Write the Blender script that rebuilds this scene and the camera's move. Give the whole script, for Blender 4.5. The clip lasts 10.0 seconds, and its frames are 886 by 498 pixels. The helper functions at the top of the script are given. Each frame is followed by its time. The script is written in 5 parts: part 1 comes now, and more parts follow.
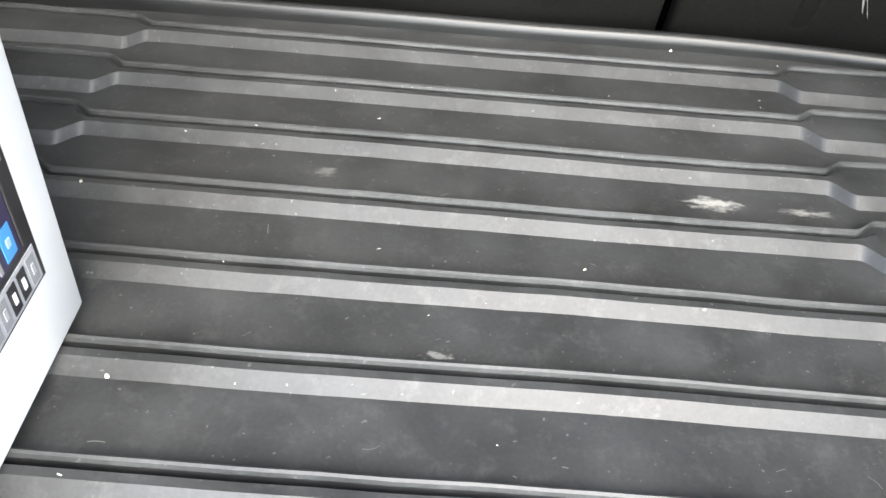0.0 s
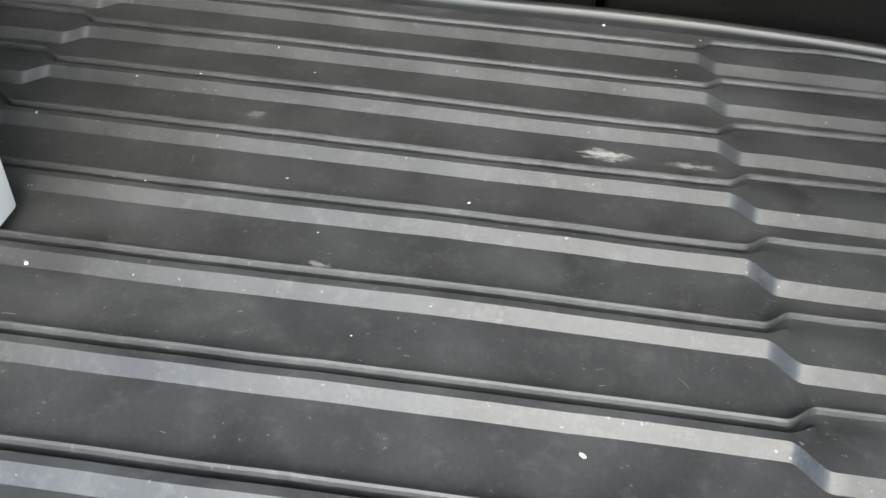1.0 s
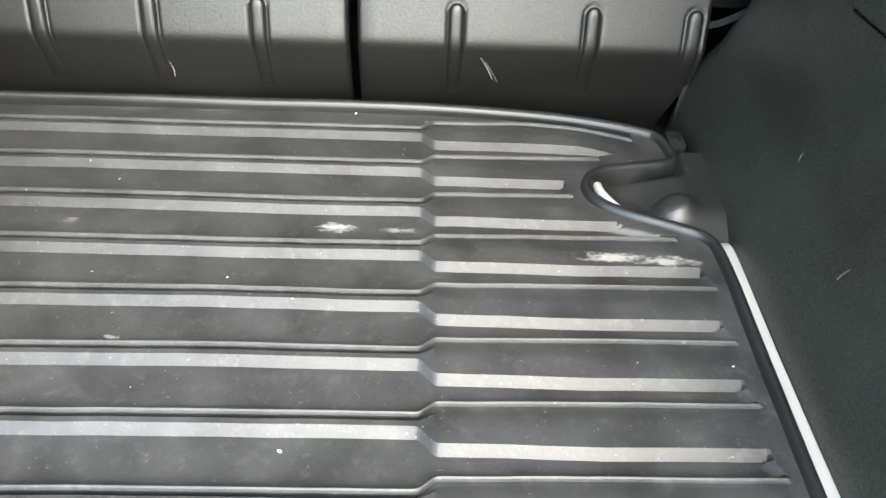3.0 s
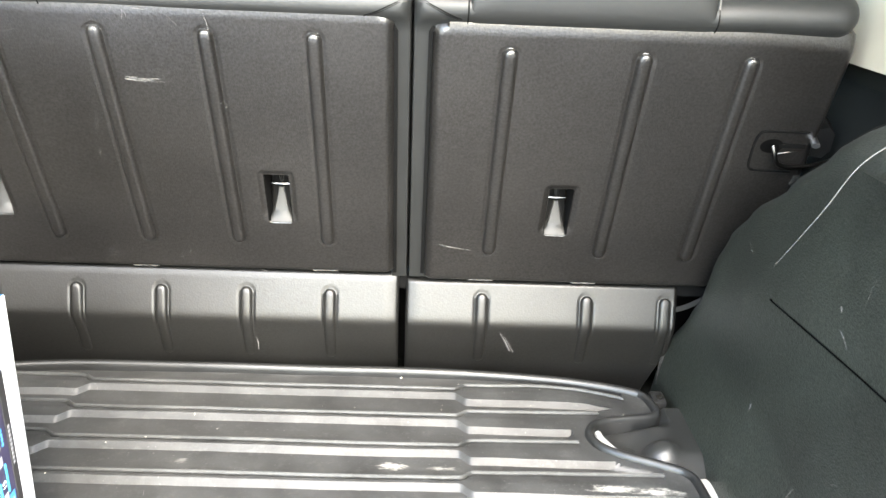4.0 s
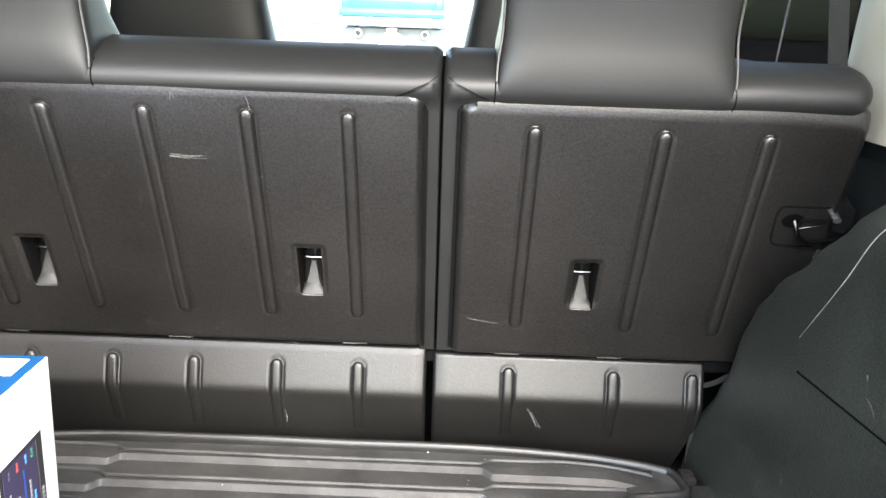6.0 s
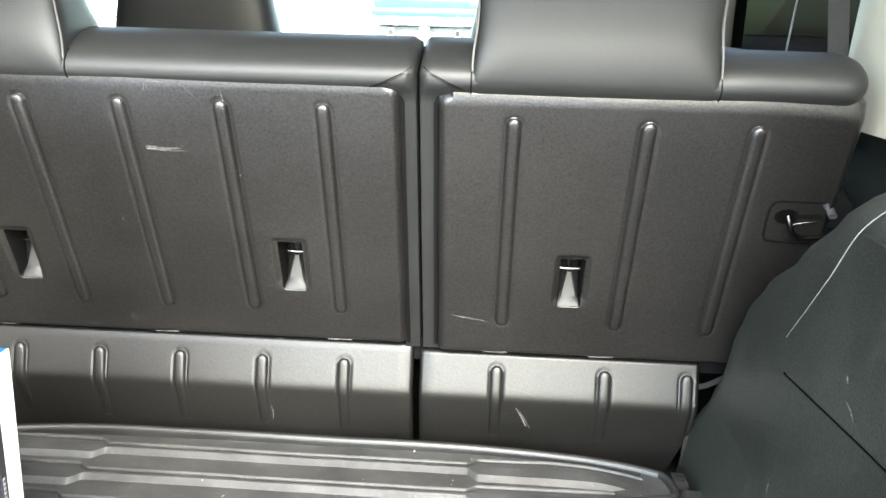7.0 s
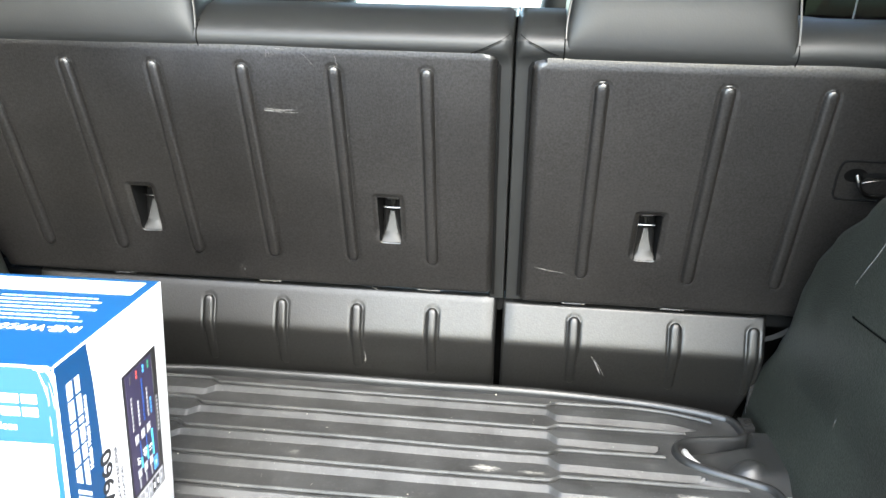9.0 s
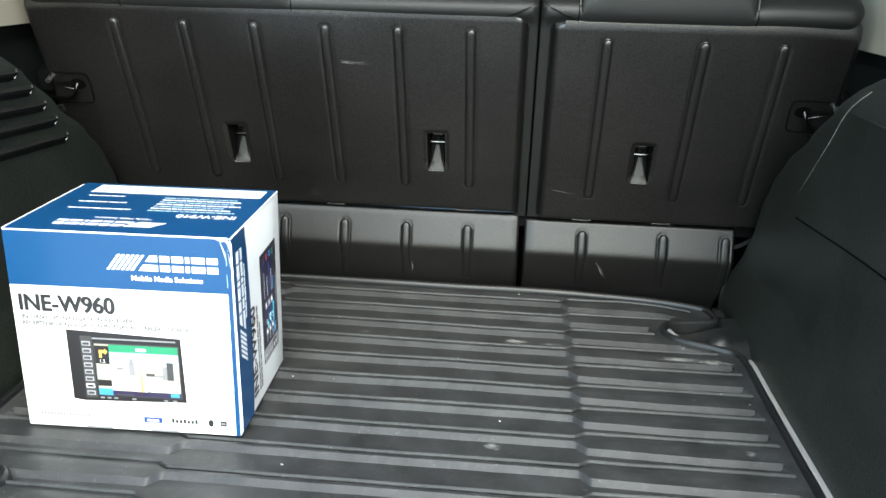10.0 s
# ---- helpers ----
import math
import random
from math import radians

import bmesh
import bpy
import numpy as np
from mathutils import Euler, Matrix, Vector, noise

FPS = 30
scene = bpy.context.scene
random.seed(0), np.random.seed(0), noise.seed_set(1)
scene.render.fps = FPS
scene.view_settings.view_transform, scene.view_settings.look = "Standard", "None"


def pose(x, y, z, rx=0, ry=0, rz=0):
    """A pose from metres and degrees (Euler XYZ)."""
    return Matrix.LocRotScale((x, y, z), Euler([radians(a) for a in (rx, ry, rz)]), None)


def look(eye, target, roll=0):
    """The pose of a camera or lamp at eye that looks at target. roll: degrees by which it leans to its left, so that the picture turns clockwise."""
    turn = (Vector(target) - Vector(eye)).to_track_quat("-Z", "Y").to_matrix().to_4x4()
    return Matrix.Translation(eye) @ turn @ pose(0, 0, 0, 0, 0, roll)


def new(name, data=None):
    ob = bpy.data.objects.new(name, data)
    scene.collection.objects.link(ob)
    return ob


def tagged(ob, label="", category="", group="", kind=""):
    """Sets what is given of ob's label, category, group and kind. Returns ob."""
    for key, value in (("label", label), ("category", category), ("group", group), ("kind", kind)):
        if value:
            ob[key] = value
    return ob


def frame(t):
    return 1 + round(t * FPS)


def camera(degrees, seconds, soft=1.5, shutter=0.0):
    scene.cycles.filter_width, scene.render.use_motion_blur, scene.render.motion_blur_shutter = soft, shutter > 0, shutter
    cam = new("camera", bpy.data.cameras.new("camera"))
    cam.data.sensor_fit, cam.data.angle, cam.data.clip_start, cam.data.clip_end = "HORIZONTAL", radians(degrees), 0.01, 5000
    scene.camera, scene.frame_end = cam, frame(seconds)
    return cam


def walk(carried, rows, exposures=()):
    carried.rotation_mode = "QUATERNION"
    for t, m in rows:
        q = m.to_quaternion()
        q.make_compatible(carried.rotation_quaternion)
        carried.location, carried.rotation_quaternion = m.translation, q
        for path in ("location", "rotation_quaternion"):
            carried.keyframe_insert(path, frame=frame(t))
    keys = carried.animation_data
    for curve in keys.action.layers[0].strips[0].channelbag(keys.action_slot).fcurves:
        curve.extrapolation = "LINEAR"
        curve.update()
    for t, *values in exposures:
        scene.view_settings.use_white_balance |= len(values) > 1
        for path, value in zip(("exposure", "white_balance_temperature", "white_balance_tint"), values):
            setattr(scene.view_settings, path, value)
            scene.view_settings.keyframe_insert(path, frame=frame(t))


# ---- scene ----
cam = camera(57.4, 10.0)
PATH = [
    (0, (-0.246, -0.557, 0.312), (-0.24, 0.934, -1.021), 4.6),
    (0.5, (-0.234, -0.576, 0.319), (-0.34, 0.892, -1.036), 4.7),
    (0.7, (-0.211, -0.594, 0.327), (-0.335, 0.886, -1.012), 4.1),
    (1, (-0.148, -0.621, 0.316), (-0.257, 0.876, -1.005), 4.0),
    (1.2, (-0.104, -0.654, 0.317), (-0.14, 0.845, -1.006), 3.9),
    (1.5, (-0.056, -0.706, 0.337), (0.046, 0.751, -1.03), 2.8),
    (2, (-0.006, -0.693, 0.36), (0.08, 0.772, -0.997), 3.0),
    (2.2, (-0.006, -0.698, 0.377), (0.074, 0.759, -0.99), 2.5),
    (3.3, (0.002, -0.773, 0.524), (0.069, 0.802, -0.707), 3.0),
    (3.5, (-0.024, -0.812, 0.538), (0.073, 0.892, -0.504), 3.1),
    (4, (-0.053, -0.941, 0.595), (0.011, 0.917, -0.143), 2.5),
    (4.5, (-0.07, -1.015, 0.6), (-0.031, 0.902, 0.029), 2.2),
    (5, (-0.08, -1.016, 0.596), (-0.054, 0.908, 0.052), 2.1),
    (5.5, (-0.079, -0.995, 0.592), (-0.064, 0.933, 0.058), 2.0),
    (6.8, (0.009, -0.949, 0.574), (-0.07, 0.977, 0.039), 1.9),
    (7, (0.013, -0.948, 0.575), (-0.085, 0.976, 0.037), 1.7),
    (7.5, (0.02, -0.946, 0.573), (-0.126, 0.974, 0.032), 1.5),
    (8, (0.019, -0.943, 0.574), (-0.151, 0.974, 0.028), 1.5),
    (8.5, (0.008, -0.937, 0.567), (-0.18, 0.975, 0.013), 1.4),
    (8.7, (-0.016, -0.96, 0.567), (-0.195, 0.949, -0.001), 1.7),
    (9, (-0.046, -1.048, 0.562), (-0.235, 0.856, -0.019), 1.5),
    (9.2, (-0.082, -1.142, 0.545), (-0.251, 0.765, -0.033), 1.6),
    (9.5, (-0.125, -1.269, 0.547), (-0.289, 0.628, -0.066), 1.3),
    (10, (-0.094, -1.352, 0.579), (-0.255, 0.528, -0.084), 1.5),
]
EXPOSURES = [(0, 3.55, 6750, 6), (0.5, 3.17, 6780, 6), (1, 3.05, 6800, 4), (1.5, 3.38, 6900, 5), (2, 3.74, 7000, 5), (3.3, 3.9, 7050, 4), (4, 4.6, 7200, 6), (4.5, 4.55, 7250, 6), (5, 4.05, 7150, 10), (5.5, 3.9, 7150, 11), (6.8, 4.35, 7150, 5), (7.2, 4.48, 7150, 4), (7.6, 4.28, 7100, 5), (8.5, 4.1, 7000, 7), (9, 4.1, 6850, 5), (9.5, 3.35, 6780, 0), (10, 2.65, 6720, -1)]
walk(cam, [(t, look(eye, target, roll)) for t, eye, target, roll in PATH], EXPOSURES)

# ---- world, sun ----
world = bpy.data.worlds.new("sky")
scene.world = world
world.use_nodes = True
wn = world.node_tree
sky = wn.nodes.new("ShaderNodeTexSky")
sky.sky_type, sky.sun_disc = "NISHITA", False
sky.sun_elevation, sky.sun_rotation = radians(44), radians(167)
sky.air_density, sky.dust_density, sky.ozone_density = 1.0, 1.5, 1.0
wn.links.new(sky.outputs[0], wn.nodes["Background"].inputs[0])
wn.nodes["Background"].inputs[1].default_value = 0.15
sun = new("sun", bpy.data.lights.new("sun", "SUN"))
sun.data.energy, sun.data.angle, sun.data.color = 0.5, radians(50), (1.0, 1.0, 1.0)
sun.matrix_world = look((2.0, -9, 9), (0, 0, 0))


# ---- materials ----
def material(name, base, rough=0.5, metal=0.0, spec=0.5, vary=0.15, scale=6.0, grain=0.0, grain_scale=900.0,
             wear=None, wear_amount=0.0, wear_scale=30.0, coat=0.0, wave=0.0, wave_scale=30.0, wear_low=0.62, dust=0.0, speckle=0.0):
    """A surface with large and small variation, fine relief and, where wear is given, pale scuffs."""
    m = bpy.data.materials.new(name)
    m.use_nodes = True
    t = m.node_tree
    b = t.nodes["Principled BSDF"]
    b.inputs["Metallic"].default_value, b.inputs["Specular IOR Level"].default_value = metal, spec
    b.inputs["Coat Weight"].default_value = coat
    co = t.nodes.new("ShaderNodeTexCoord")
    big, fine = t.nodes.new("ShaderNodeTexNoise"), t.nodes.new("ShaderNodeTexNoise")
    big.inputs["Scale"].default_value, big.inputs["Detail"].default_value = scale, 6
    fine.inputs["Scale"].default_value, fine.inputs["Detail"].default_value = scale * 22, 3
    mix = t.nodes.new("ShaderNodeMix")
    mix.data_type = "RGBA"
    mix.inputs["A"].default_value = (*[c * (1 - vary) for c in base], 1)
    mix.inputs["B"].default_value = (*[min(1, c * (1 + vary)) for c in base], 1)
    add = t.nodes.new("ShaderNodeMath")
    add.operation = "MULTIPLY_ADD"
    add.inputs[1].default_value = 0.35
    for n in (big, fine):
        t.links.new(co.outputs["Object"], n.inputs["Vector"])
    t.links.new(fine.outputs["Fac"], add.inputs[0])
    sub = t.nodes.new("ShaderNodeMath")
    sub.operation = "MULTIPLY_ADD"
    sub.inputs[1].default_value, sub.inputs[2].default_value = 1.6, -0.5
    t.links.new(big.outputs["Fac"], sub.inputs[0])
    t.links.new(sub.outputs[0], add.inputs[2])
    t.links.new(add.outputs[0], mix.inputs["Factor"])
    colour = mix.outputs["Result"]
    if wear:
        scuff = t.nodes.new("ShaderNodeTexNoise")
        scuff.inputs["Scale"].default_value, scuff.inputs["Detail"].default_value, scuff.inputs["Roughness"].default_value = wear_scale, 8, 0.75
        t.links.new(co.outputs["Object"], scuff.inputs["Vector"])
        ramp = t.nodes.new("ShaderNodeMapRange")
        ramp.inputs["From Min"].default_value, ramp.inputs["From Max"].default_value = wear_low, wear_low + 0.2
        ramp.inputs["To Max"].default_value = wear_amount
        t.links.new(scuff.outputs["Fac"], ramp.inputs["Value"])
        over = t.nodes.new("ShaderNodeMix")
        over.data_type = "RGBA"
        over.inputs["B"].default_value = (*wear, 1)
        t.links.new(ramp.outputs[0], over.inputs["Factor"])
        t.links.new(colour, over.inputs["A"])
        colour = over.outputs["Result"]
    if dust:
        speck = t.nodes.new("ShaderNodeTexNoise")
        speck.inputs["Scale"].default_value, speck.inputs["Detail"].default_value = 240, 2
        t.links.new(co.outputs["Object"], speck.inputs["Vector"])
        cut = t.nodes.new("ShaderNodeMapRange")
        cut.inputs["From Min"].default_value, cut.inputs["From Max"].default_value, cut.inputs["To Max"].default_value = 0.70, 0.76, dust
        t.links.new(speck.outputs["Fac"], cut.inputs["Value"])
        over = t.nodes.new("ShaderNodeMix")
        over.data_type = "RGBA"
        over.inputs["B"].default_value = (0.16, 0.16, 0.15, 1)
        t.links.new(cut.outputs[0], over.inputs["Factor"])
        t.links.new(colour, over.inputs["A"])
        colour = over.outputs["Result"]
    t.links.new(colour, b.inputs["Base Color"])
    r = t.nodes.new("ShaderNodeMapRange")
    r.inputs["To Min"].default_value, r.inputs["To Max"].default_value = rough * 0.85, min(1, rough * 1.15)
    t.links.new(big.outputs["Fac"], r.inputs["Value"])
    rough_out = r.outputs[0]
    if speckle:
        dot = t.nodes.new("ShaderNodeTexNoise")
        dot.inputs["Scale"].default_value, dot.inputs["Detail"].default_value = 330, 3
        t.links.new(co.outputs["Object"], dot.inputs["Vector"])
        k = t.nodes.new("ShaderNodeMapRange")
        k.inputs["From Min"].default_value, k.inputs["From Max"].default_value = 0.3, 0.7
        k.inputs["To Min"].default_value, k.inputs["To Max"].default_value = 1 - speckle, 1 + speckle
        t.links.new(dot.outputs["Fac"], k.inputs["Value"])
        j = t.nodes.new("ShaderNodeMath")
        j.operation = "MULTIPLY"
        j.inputs[1].default_value = spec
        t.links.new(k.outputs[0], j.inputs[0])
        t.links.new(j.outputs[0], b.inputs["Specular IOR Level"])
    t.links.new(rough_out, b.inputs["Roughness"])
    if grain:
        g = t.nodes.new("ShaderNodeTexVoronoi")
        g.inputs["Scale"].default_value = grain_scale
        t.links.new(co.outputs["Object"], g.inputs["Vector"])
        bump = t.nodes.new("ShaderNodeBump")
        bump.inputs["Strength"].default_value, bump.inputs["Distance"].default_value = grain, 0.0006
        t.links.new(g.outputs["Distance"], bump.inputs["Height"])
        t.links.new(bump.outputs[0], b.inputs["Normal"])
        if wave:
            w = t.nodes.new("ShaderNodeTexNoise")
            w.inputs["Scale"].default_value, w.inputs["Detail"].default_value = wave_scale, 4
            t.links.new(co.outputs["Object"], w.inputs["Vector"])
            low = t.nodes.new("ShaderNodeBump")
            low.inputs["Strength"].default_value, low.inputs["Distance"].default_value = wave, 0.004
            t.links.new(w.outputs["Fac"], low.inputs["Height"])
            t.links.new(low.outputs[0], bump.inputs["Normal"])
    return m


PLASTIC = material("black_grained_plastic", (0.0084, 0.0077, 0.0071), 0.33, spec=0.86, grain=0.25, grain_scale=520, vary=0.45, wave=0.05, wave_scale=22, wear=(0.045, 0.043, 0.041), wear_amount=0.45, wear_scale=60, wear_low=0.575, speckle=0.22)
FLAP = material("black_grained_flap_plastic", (0.0046, 0.0045, 0.0041), 0.43, spec=0.57, grain=0.17, grain_scale=420, vary=0.45, wave=0.05, wave_scale=22, wear=(0.045, 0.043, 0.041), wear_amount=0.26, wear_scale=60, wear_low=0.60, speckle=0.10)
TRIM = material("dark_side_trim_plastic", (0.0118, 0.0144, 0.0112), 0.42, spec=0.76, grain=0.55, grain_scale=480, vary=0.45, scale=9, wave=0.08, wave_scale=18, wear=(0.05, 0.056, 0.049), wear_amount=0.38, wear_scale=34, wear_low=0.55, speckle=0.3)
IRON = material("blackened_steel", (0.075, 0.073, 0.07), 0.28, metal=1.0, vary=0.2)
LEATHER = material("black_leather", (0.0128, 0.0132, 0.0128), 0.46, spec=0.42, grain=0.07, grain_scale=420, vary=0.2, wave=0.10, wave_scale=14)
STITCH = material("dark_stitching", (0.003, 0.003, 0.003), 0.8, spec=0.1)
# Piping paler than the leather, with its highlight put into the colour.
LITPIPING = material("leather_piping_highlight", (0.06, 0.058, 0.055), 0.4, vary=0.1)
POCKET = material("smooth_black_plastic", (0.012, 0.0125, 0.0120), 0.44, spec=0.7, vary=0.3, grain=0.08, grain_scale=600, wave=0.05, wave_scale=30)
RUBBER = material("black_rubber_mat", (0.0300, 0.0304, 0.0300), 0.43, spec=0.37, grain=0.05, grain_scale=600, vary=0.58, scale=19, wear_low=0.52, dust=0.5, wave=0.05, wave_scale=40, wear=(0.066, 0.066, 0.063), wear_amount=0.62, wear_scale=70, speckle=0.05)
LIP = material("black_rubber_edge", (0.0105, 0.0108, 0.0108), 0.36, spec=0.42, vary=0.25, scale=20, grain=0.03, grain_scale=500)
# Near-black that paints in the shade of gaps, slots and pockets.
GAPSHADE = material("black_gap_shade", (0.002, 0.002, 0.002), 0.8, spec=0.1)
CHROME = material("worn_chrome", (0.62, 0.61, 0.58), 0.2, metal=1.0, vary=0.1)
STEEL = material("dark_steel", (0.20, 0.19, 0.18), 0.35, metal=1.0, vary=0.2)
WORN = material("printed_key_column", (0.05, 0.049, 0.05), 0.35, vary=0.15, scale=40)
TEXT = material("dark_grey_print", (0.09, 0.09, 0.095), 0.45, vary=0.1)
PALE = material("pale_scuff", (0.13, 0.127, 0.12), 0.7, vary=0.3, scale=60)
DULL = material("dull_scuff", (0.050, 0.049, 0.046), 0.7, vary=0.4, scale=80)
BEIGE = material("beige_trim", (0.36, 0.318, 0.250), 0.6, grain=0.2, vary=0.06)
HEADLINER = material("beige_headliner", (0.46, 0.45, 0.42), 0.95, vary=0.08, scale=12)
WEBBING = material("grey_belt_webbing", (0.03, 0.03, 0.029), 0.85, spec=0.2, grain=0.8, grain_scale=350)
LIGHTGREY = material("light_grey", (0.42, 0.42, 0.40), 0.45, vary=0.1)
CARD = material("white_card", (0.86, 0.855, 0.855), 0.42, vary=0.03, scale=10)
BLUE = material("blue_print", (0.0028, 0.052, 0.152), 0.34, vary=0.08, scale=10, coat=0.15)
DEEP = material("deep_blue_print", (0.010, 0.050, 0.21), 0.32, vary=0.05)
WHITE = material("white_print", (0.80, 0.81, 0.83), 0.4, vary=0.03)
INK = material("black_print", (0.020, 0.020, 0.022), 0.4, vary=0.1)
GREYINK = material("grey_print", (0.22, 0.22, 0.23), 0.45, vary=0.05)
BEZEL = material("printed_bezel", (0.018, 0.017, 0.018), 0.3, vary=0.1)
BUTTON = material("printed_silver", (0.34, 0.34, 0.36), 0.35, vary=0.1)
GREEN = material("printed_green", (0.03, 0.22, 0.11), 0.35, vary=0.05)
SKYINK = material("printed_pale_blue", (0.30, 0.44, 0.48), 0.35, vary=0.05)
HAZE = material("printed_haze", (0.52, 0.60, 0.58), 0.35, vary=0.1, scale=60)
PAPER = material("printed_cream", (0.58, 0.55, 0.46), 0.35, vary=0.12, scale=70)
SAND = material("printed_sand", (0.42, 0.38, 0.29), 0.35, vary=0.08)
AMBER = material("printed_amber", (0.72, 0.42, 0.10), 0.35)
NIGHT = material("printed_night_blue", (0.030, 0.024, 0.058), 0.3, vary=0.2, scale=40)
SKYBAR = material("printed_bright_cyan", (0.06, 0.42, 0.62), 0.3, vary=0.1)
CYAN = material("printed_cyan", (0.06, 0.26, 0.55), 0.3, vary=0.1)
RED = material("printed_red", (0.40, 0.06, 0.05), 0.3, vary=0.1)
CONCRETE = material("concrete_drive", (0.48, 0.47, 0.44), 0.9, vary=0.15, scale=0.8)
ASPHALT = material("asphalt", (0.05, 0.05, 0.05), 0.9, vary=0.25, scale=1.5, grain=0.5, grain_scale=120)
PAINT = material("blue_car_paint", (0.02, 0.12, 0.19), 0.3, vary=0.05, coat=0.6)
MAROON = material("maroon_car_paint", (0.19, 0.013, 0.016), 0.6, spec=0.08, vary=0.15)
TYRE = material("tyre_rubber", (0.02, 0.02, 0.02), 0.8)
LEAF = material("leaves", (0.05, 0.10, 0.035), 0.6, vary=0.4, scale=3)
BARK = material("bark", (0.10, 0.07, 0.05), 0.9, vary=0.3, scale=8)
CHASSIS = material("dusty_grey_steel", (0.16, 0.17, 0.17), 0.7, vary=0.3, scale=5)
STRAP = material("worn_strap", (0.012, 0.012, 0.0115), 0.9, spec=0.1, vary=0.3, scale=40)
BLACKTRIM = material("black_pillar_trim", (0.015, 0.015, 0.015), 0.5)


def glass(name, tint, gloss_share=0.05):
    m = bpy.data.materials.new(name)
    m.use_nodes = True
    t = m.node_tree
    t.nodes.remove(t.nodes["Principled BSDF"])
    clear, gloss, mix = t.nodes.new("ShaderNodeBsdfTransparent"), t.nodes.new("ShaderNodeBsdfGlossy"), t.nodes.new("ShaderNodeMixShader")
    mix.inputs[0].default_value = gloss_share
    clear.inputs[0].default_value = (*tint, 1)
    gloss.inputs["Roughness"].default_value = 0.02
    t.links.new(clear.outputs[0], mix.inputs[1])
    t.links.new(gloss.outputs[0], mix.inputs[2])
    t.links.new(mix.outputs[0], t.nodes["Material Output"].inputs[0])
    return m


CLEAR = glass("clear_glass", (0.93, 0.96, 0.95))
TINT = glass("tinted_glass", (0.036, 0.050, 0.044), 0.004)
# Matte black holding shade for the trim's wrap and ledge, quarter wall and floor.
MATTESHADE = material("matte_black_shade", (0.0055, 0.0060, 0.0055), 0.95, spec=0.08, vary=0.3, scale=30, grain=0.3, grain_scale=700)
# Green base paints the sky and trees reflected in the car's window.
GLASSREFLECT = material("green_reflection_glass", (0.06, 0.30, 0.23), 0.3, spec=0.3, vary=0.1)
SCOOP = material("smooth_grey_plastic", (0.016, 0.016, 0.015), 0.5, spec=0.40, vary=0.15, scale=30)
PINSTEEL = material("brushed_steel", (0.33, 0.33, 0.34), 0.45, metal=1.0, vary=0.1)


def stain_mask(t, co, centre, size, scale, low, high):
    """A ragged patch of its own shape round a centre, in the mat's own coordinates."""
    mp = t.nodes.new("ShaderNodeMapping")
    mp.inputs["Location"].default_value = (-centre[0] / size[0], -centre[1] / size[1], 0)
    mp.inputs["Scale"].default_value = (1 / size[0], 1 / size[1], 0)
    t.links.new(co.outputs["Object"], mp.inputs["Vector"])
    ln = t.nodes.new("ShaderNodeVectorMath")
    ln.operation = "LENGTH"
    t.links.new(mp.outputs[0], ln.inputs[0])
    nz = t.nodes.new("ShaderNodeTexNoise")
    nz.inputs["Scale"].default_value, nz.inputs["Detail"].default_value, nz.inputs["Roughness"].default_value = scale, 7, 0.7
    st = t.nodes.new("ShaderNodeMapping")
    st.inputs["Scale"].default_value = (0.45, 1.0, 1.0)
    t.links.new(co.outputs["Object"], st.inputs["Vector"])
    t.links.new(st.outputs[0], nz.inputs["Vector"])
    a = t.nodes.new("ShaderNodeMath")
    a.operation = "MULTIPLY_ADD"
    a.inputs[1].default_value = -0.30
    t.links.new(ln.outputs["Value"], a.inputs[0])
    t.links.new(nz.outputs["Fac"], a.inputs[2])
    r = t.nodes.new("ShaderNodeMapRange")
    r.inputs["From Min"].default_value, r.inputs["From Max"].default_value = low, high
    t.links.new(a.outputs[0], r.inputs["Value"])
    return r.outputs[0]


def add_stains(m, spots, colour):
    t = m.node_tree
    b = t.nodes["Principled BSDF"]
    co = t.nodes.new("ShaderNodeTexCoord")
    for centre, size, scale, low, high, amount in spots:
        mask = stain_mask(t, co, centre, size, scale, low, high)
        k = t.nodes.new("ShaderNodeMath")
        k.operation = "MULTIPLY"
        k.inputs[1].default_value = amount
        t.links.new(mask, k.inputs[0])
        over = t.nodes.new("ShaderNodeMix")
        over.data_type = "RGBA"
        over.inputs["B"].default_value = (*colour, 1)
        t.links.new(b.inputs["Base Color"].links[0].from_socket, over.inputs["A"])
        t.links.new(k.outputs[0], over.inputs["Factor"])
        t.links.new(over.outputs["Result"], b.inputs["Base Color"])


MAT_BASE = Vector((-0.24, -0.35, 0.0))
add_stains(RUBBER, [
    ((-0.074 + 0.24, -0.1445 + 0.35), (0.020, 0.009), 210, 0.24, 0.45, 1.0),
    ((-0.016 + 0.24, -0.1470 + 0.35), (0.022, 0.007), 210, 0.28, 0.50, 0.7),
    ((0.180 + 0.24, -0.1860 + 0.35), (0.032, 0.0080), 190, 0.22, 0.40, 1.0),
    ((0.232 + 0.24, -0.1900 + 0.35), (0.030, 0.0075), 190, 0.24, 0.42, 1.0),
    ((-0.101 + 0.24, -0.456 + 0.35), (0.012, 0.009), 210, 0.25, 0.47, 0.75),
    ((0.226 + 0.24, -0.440 + 0.35), (0.010, 0.008), 150, 0.28, 0.42, 0.5),
    ((-0.244 + 0.24, -0.289 + 0.35), (0.013, 0.006), 260, 0.34, 0.48, 0.6),
    ((-0.321 + 0.24, -0.144 + 0.35), (0.010, 0.007), 160, 0.30, 0.5, 0.35),
], (0.26, 0.255, 0.235))


# ---- mesh helpers ----
WORLD = {}


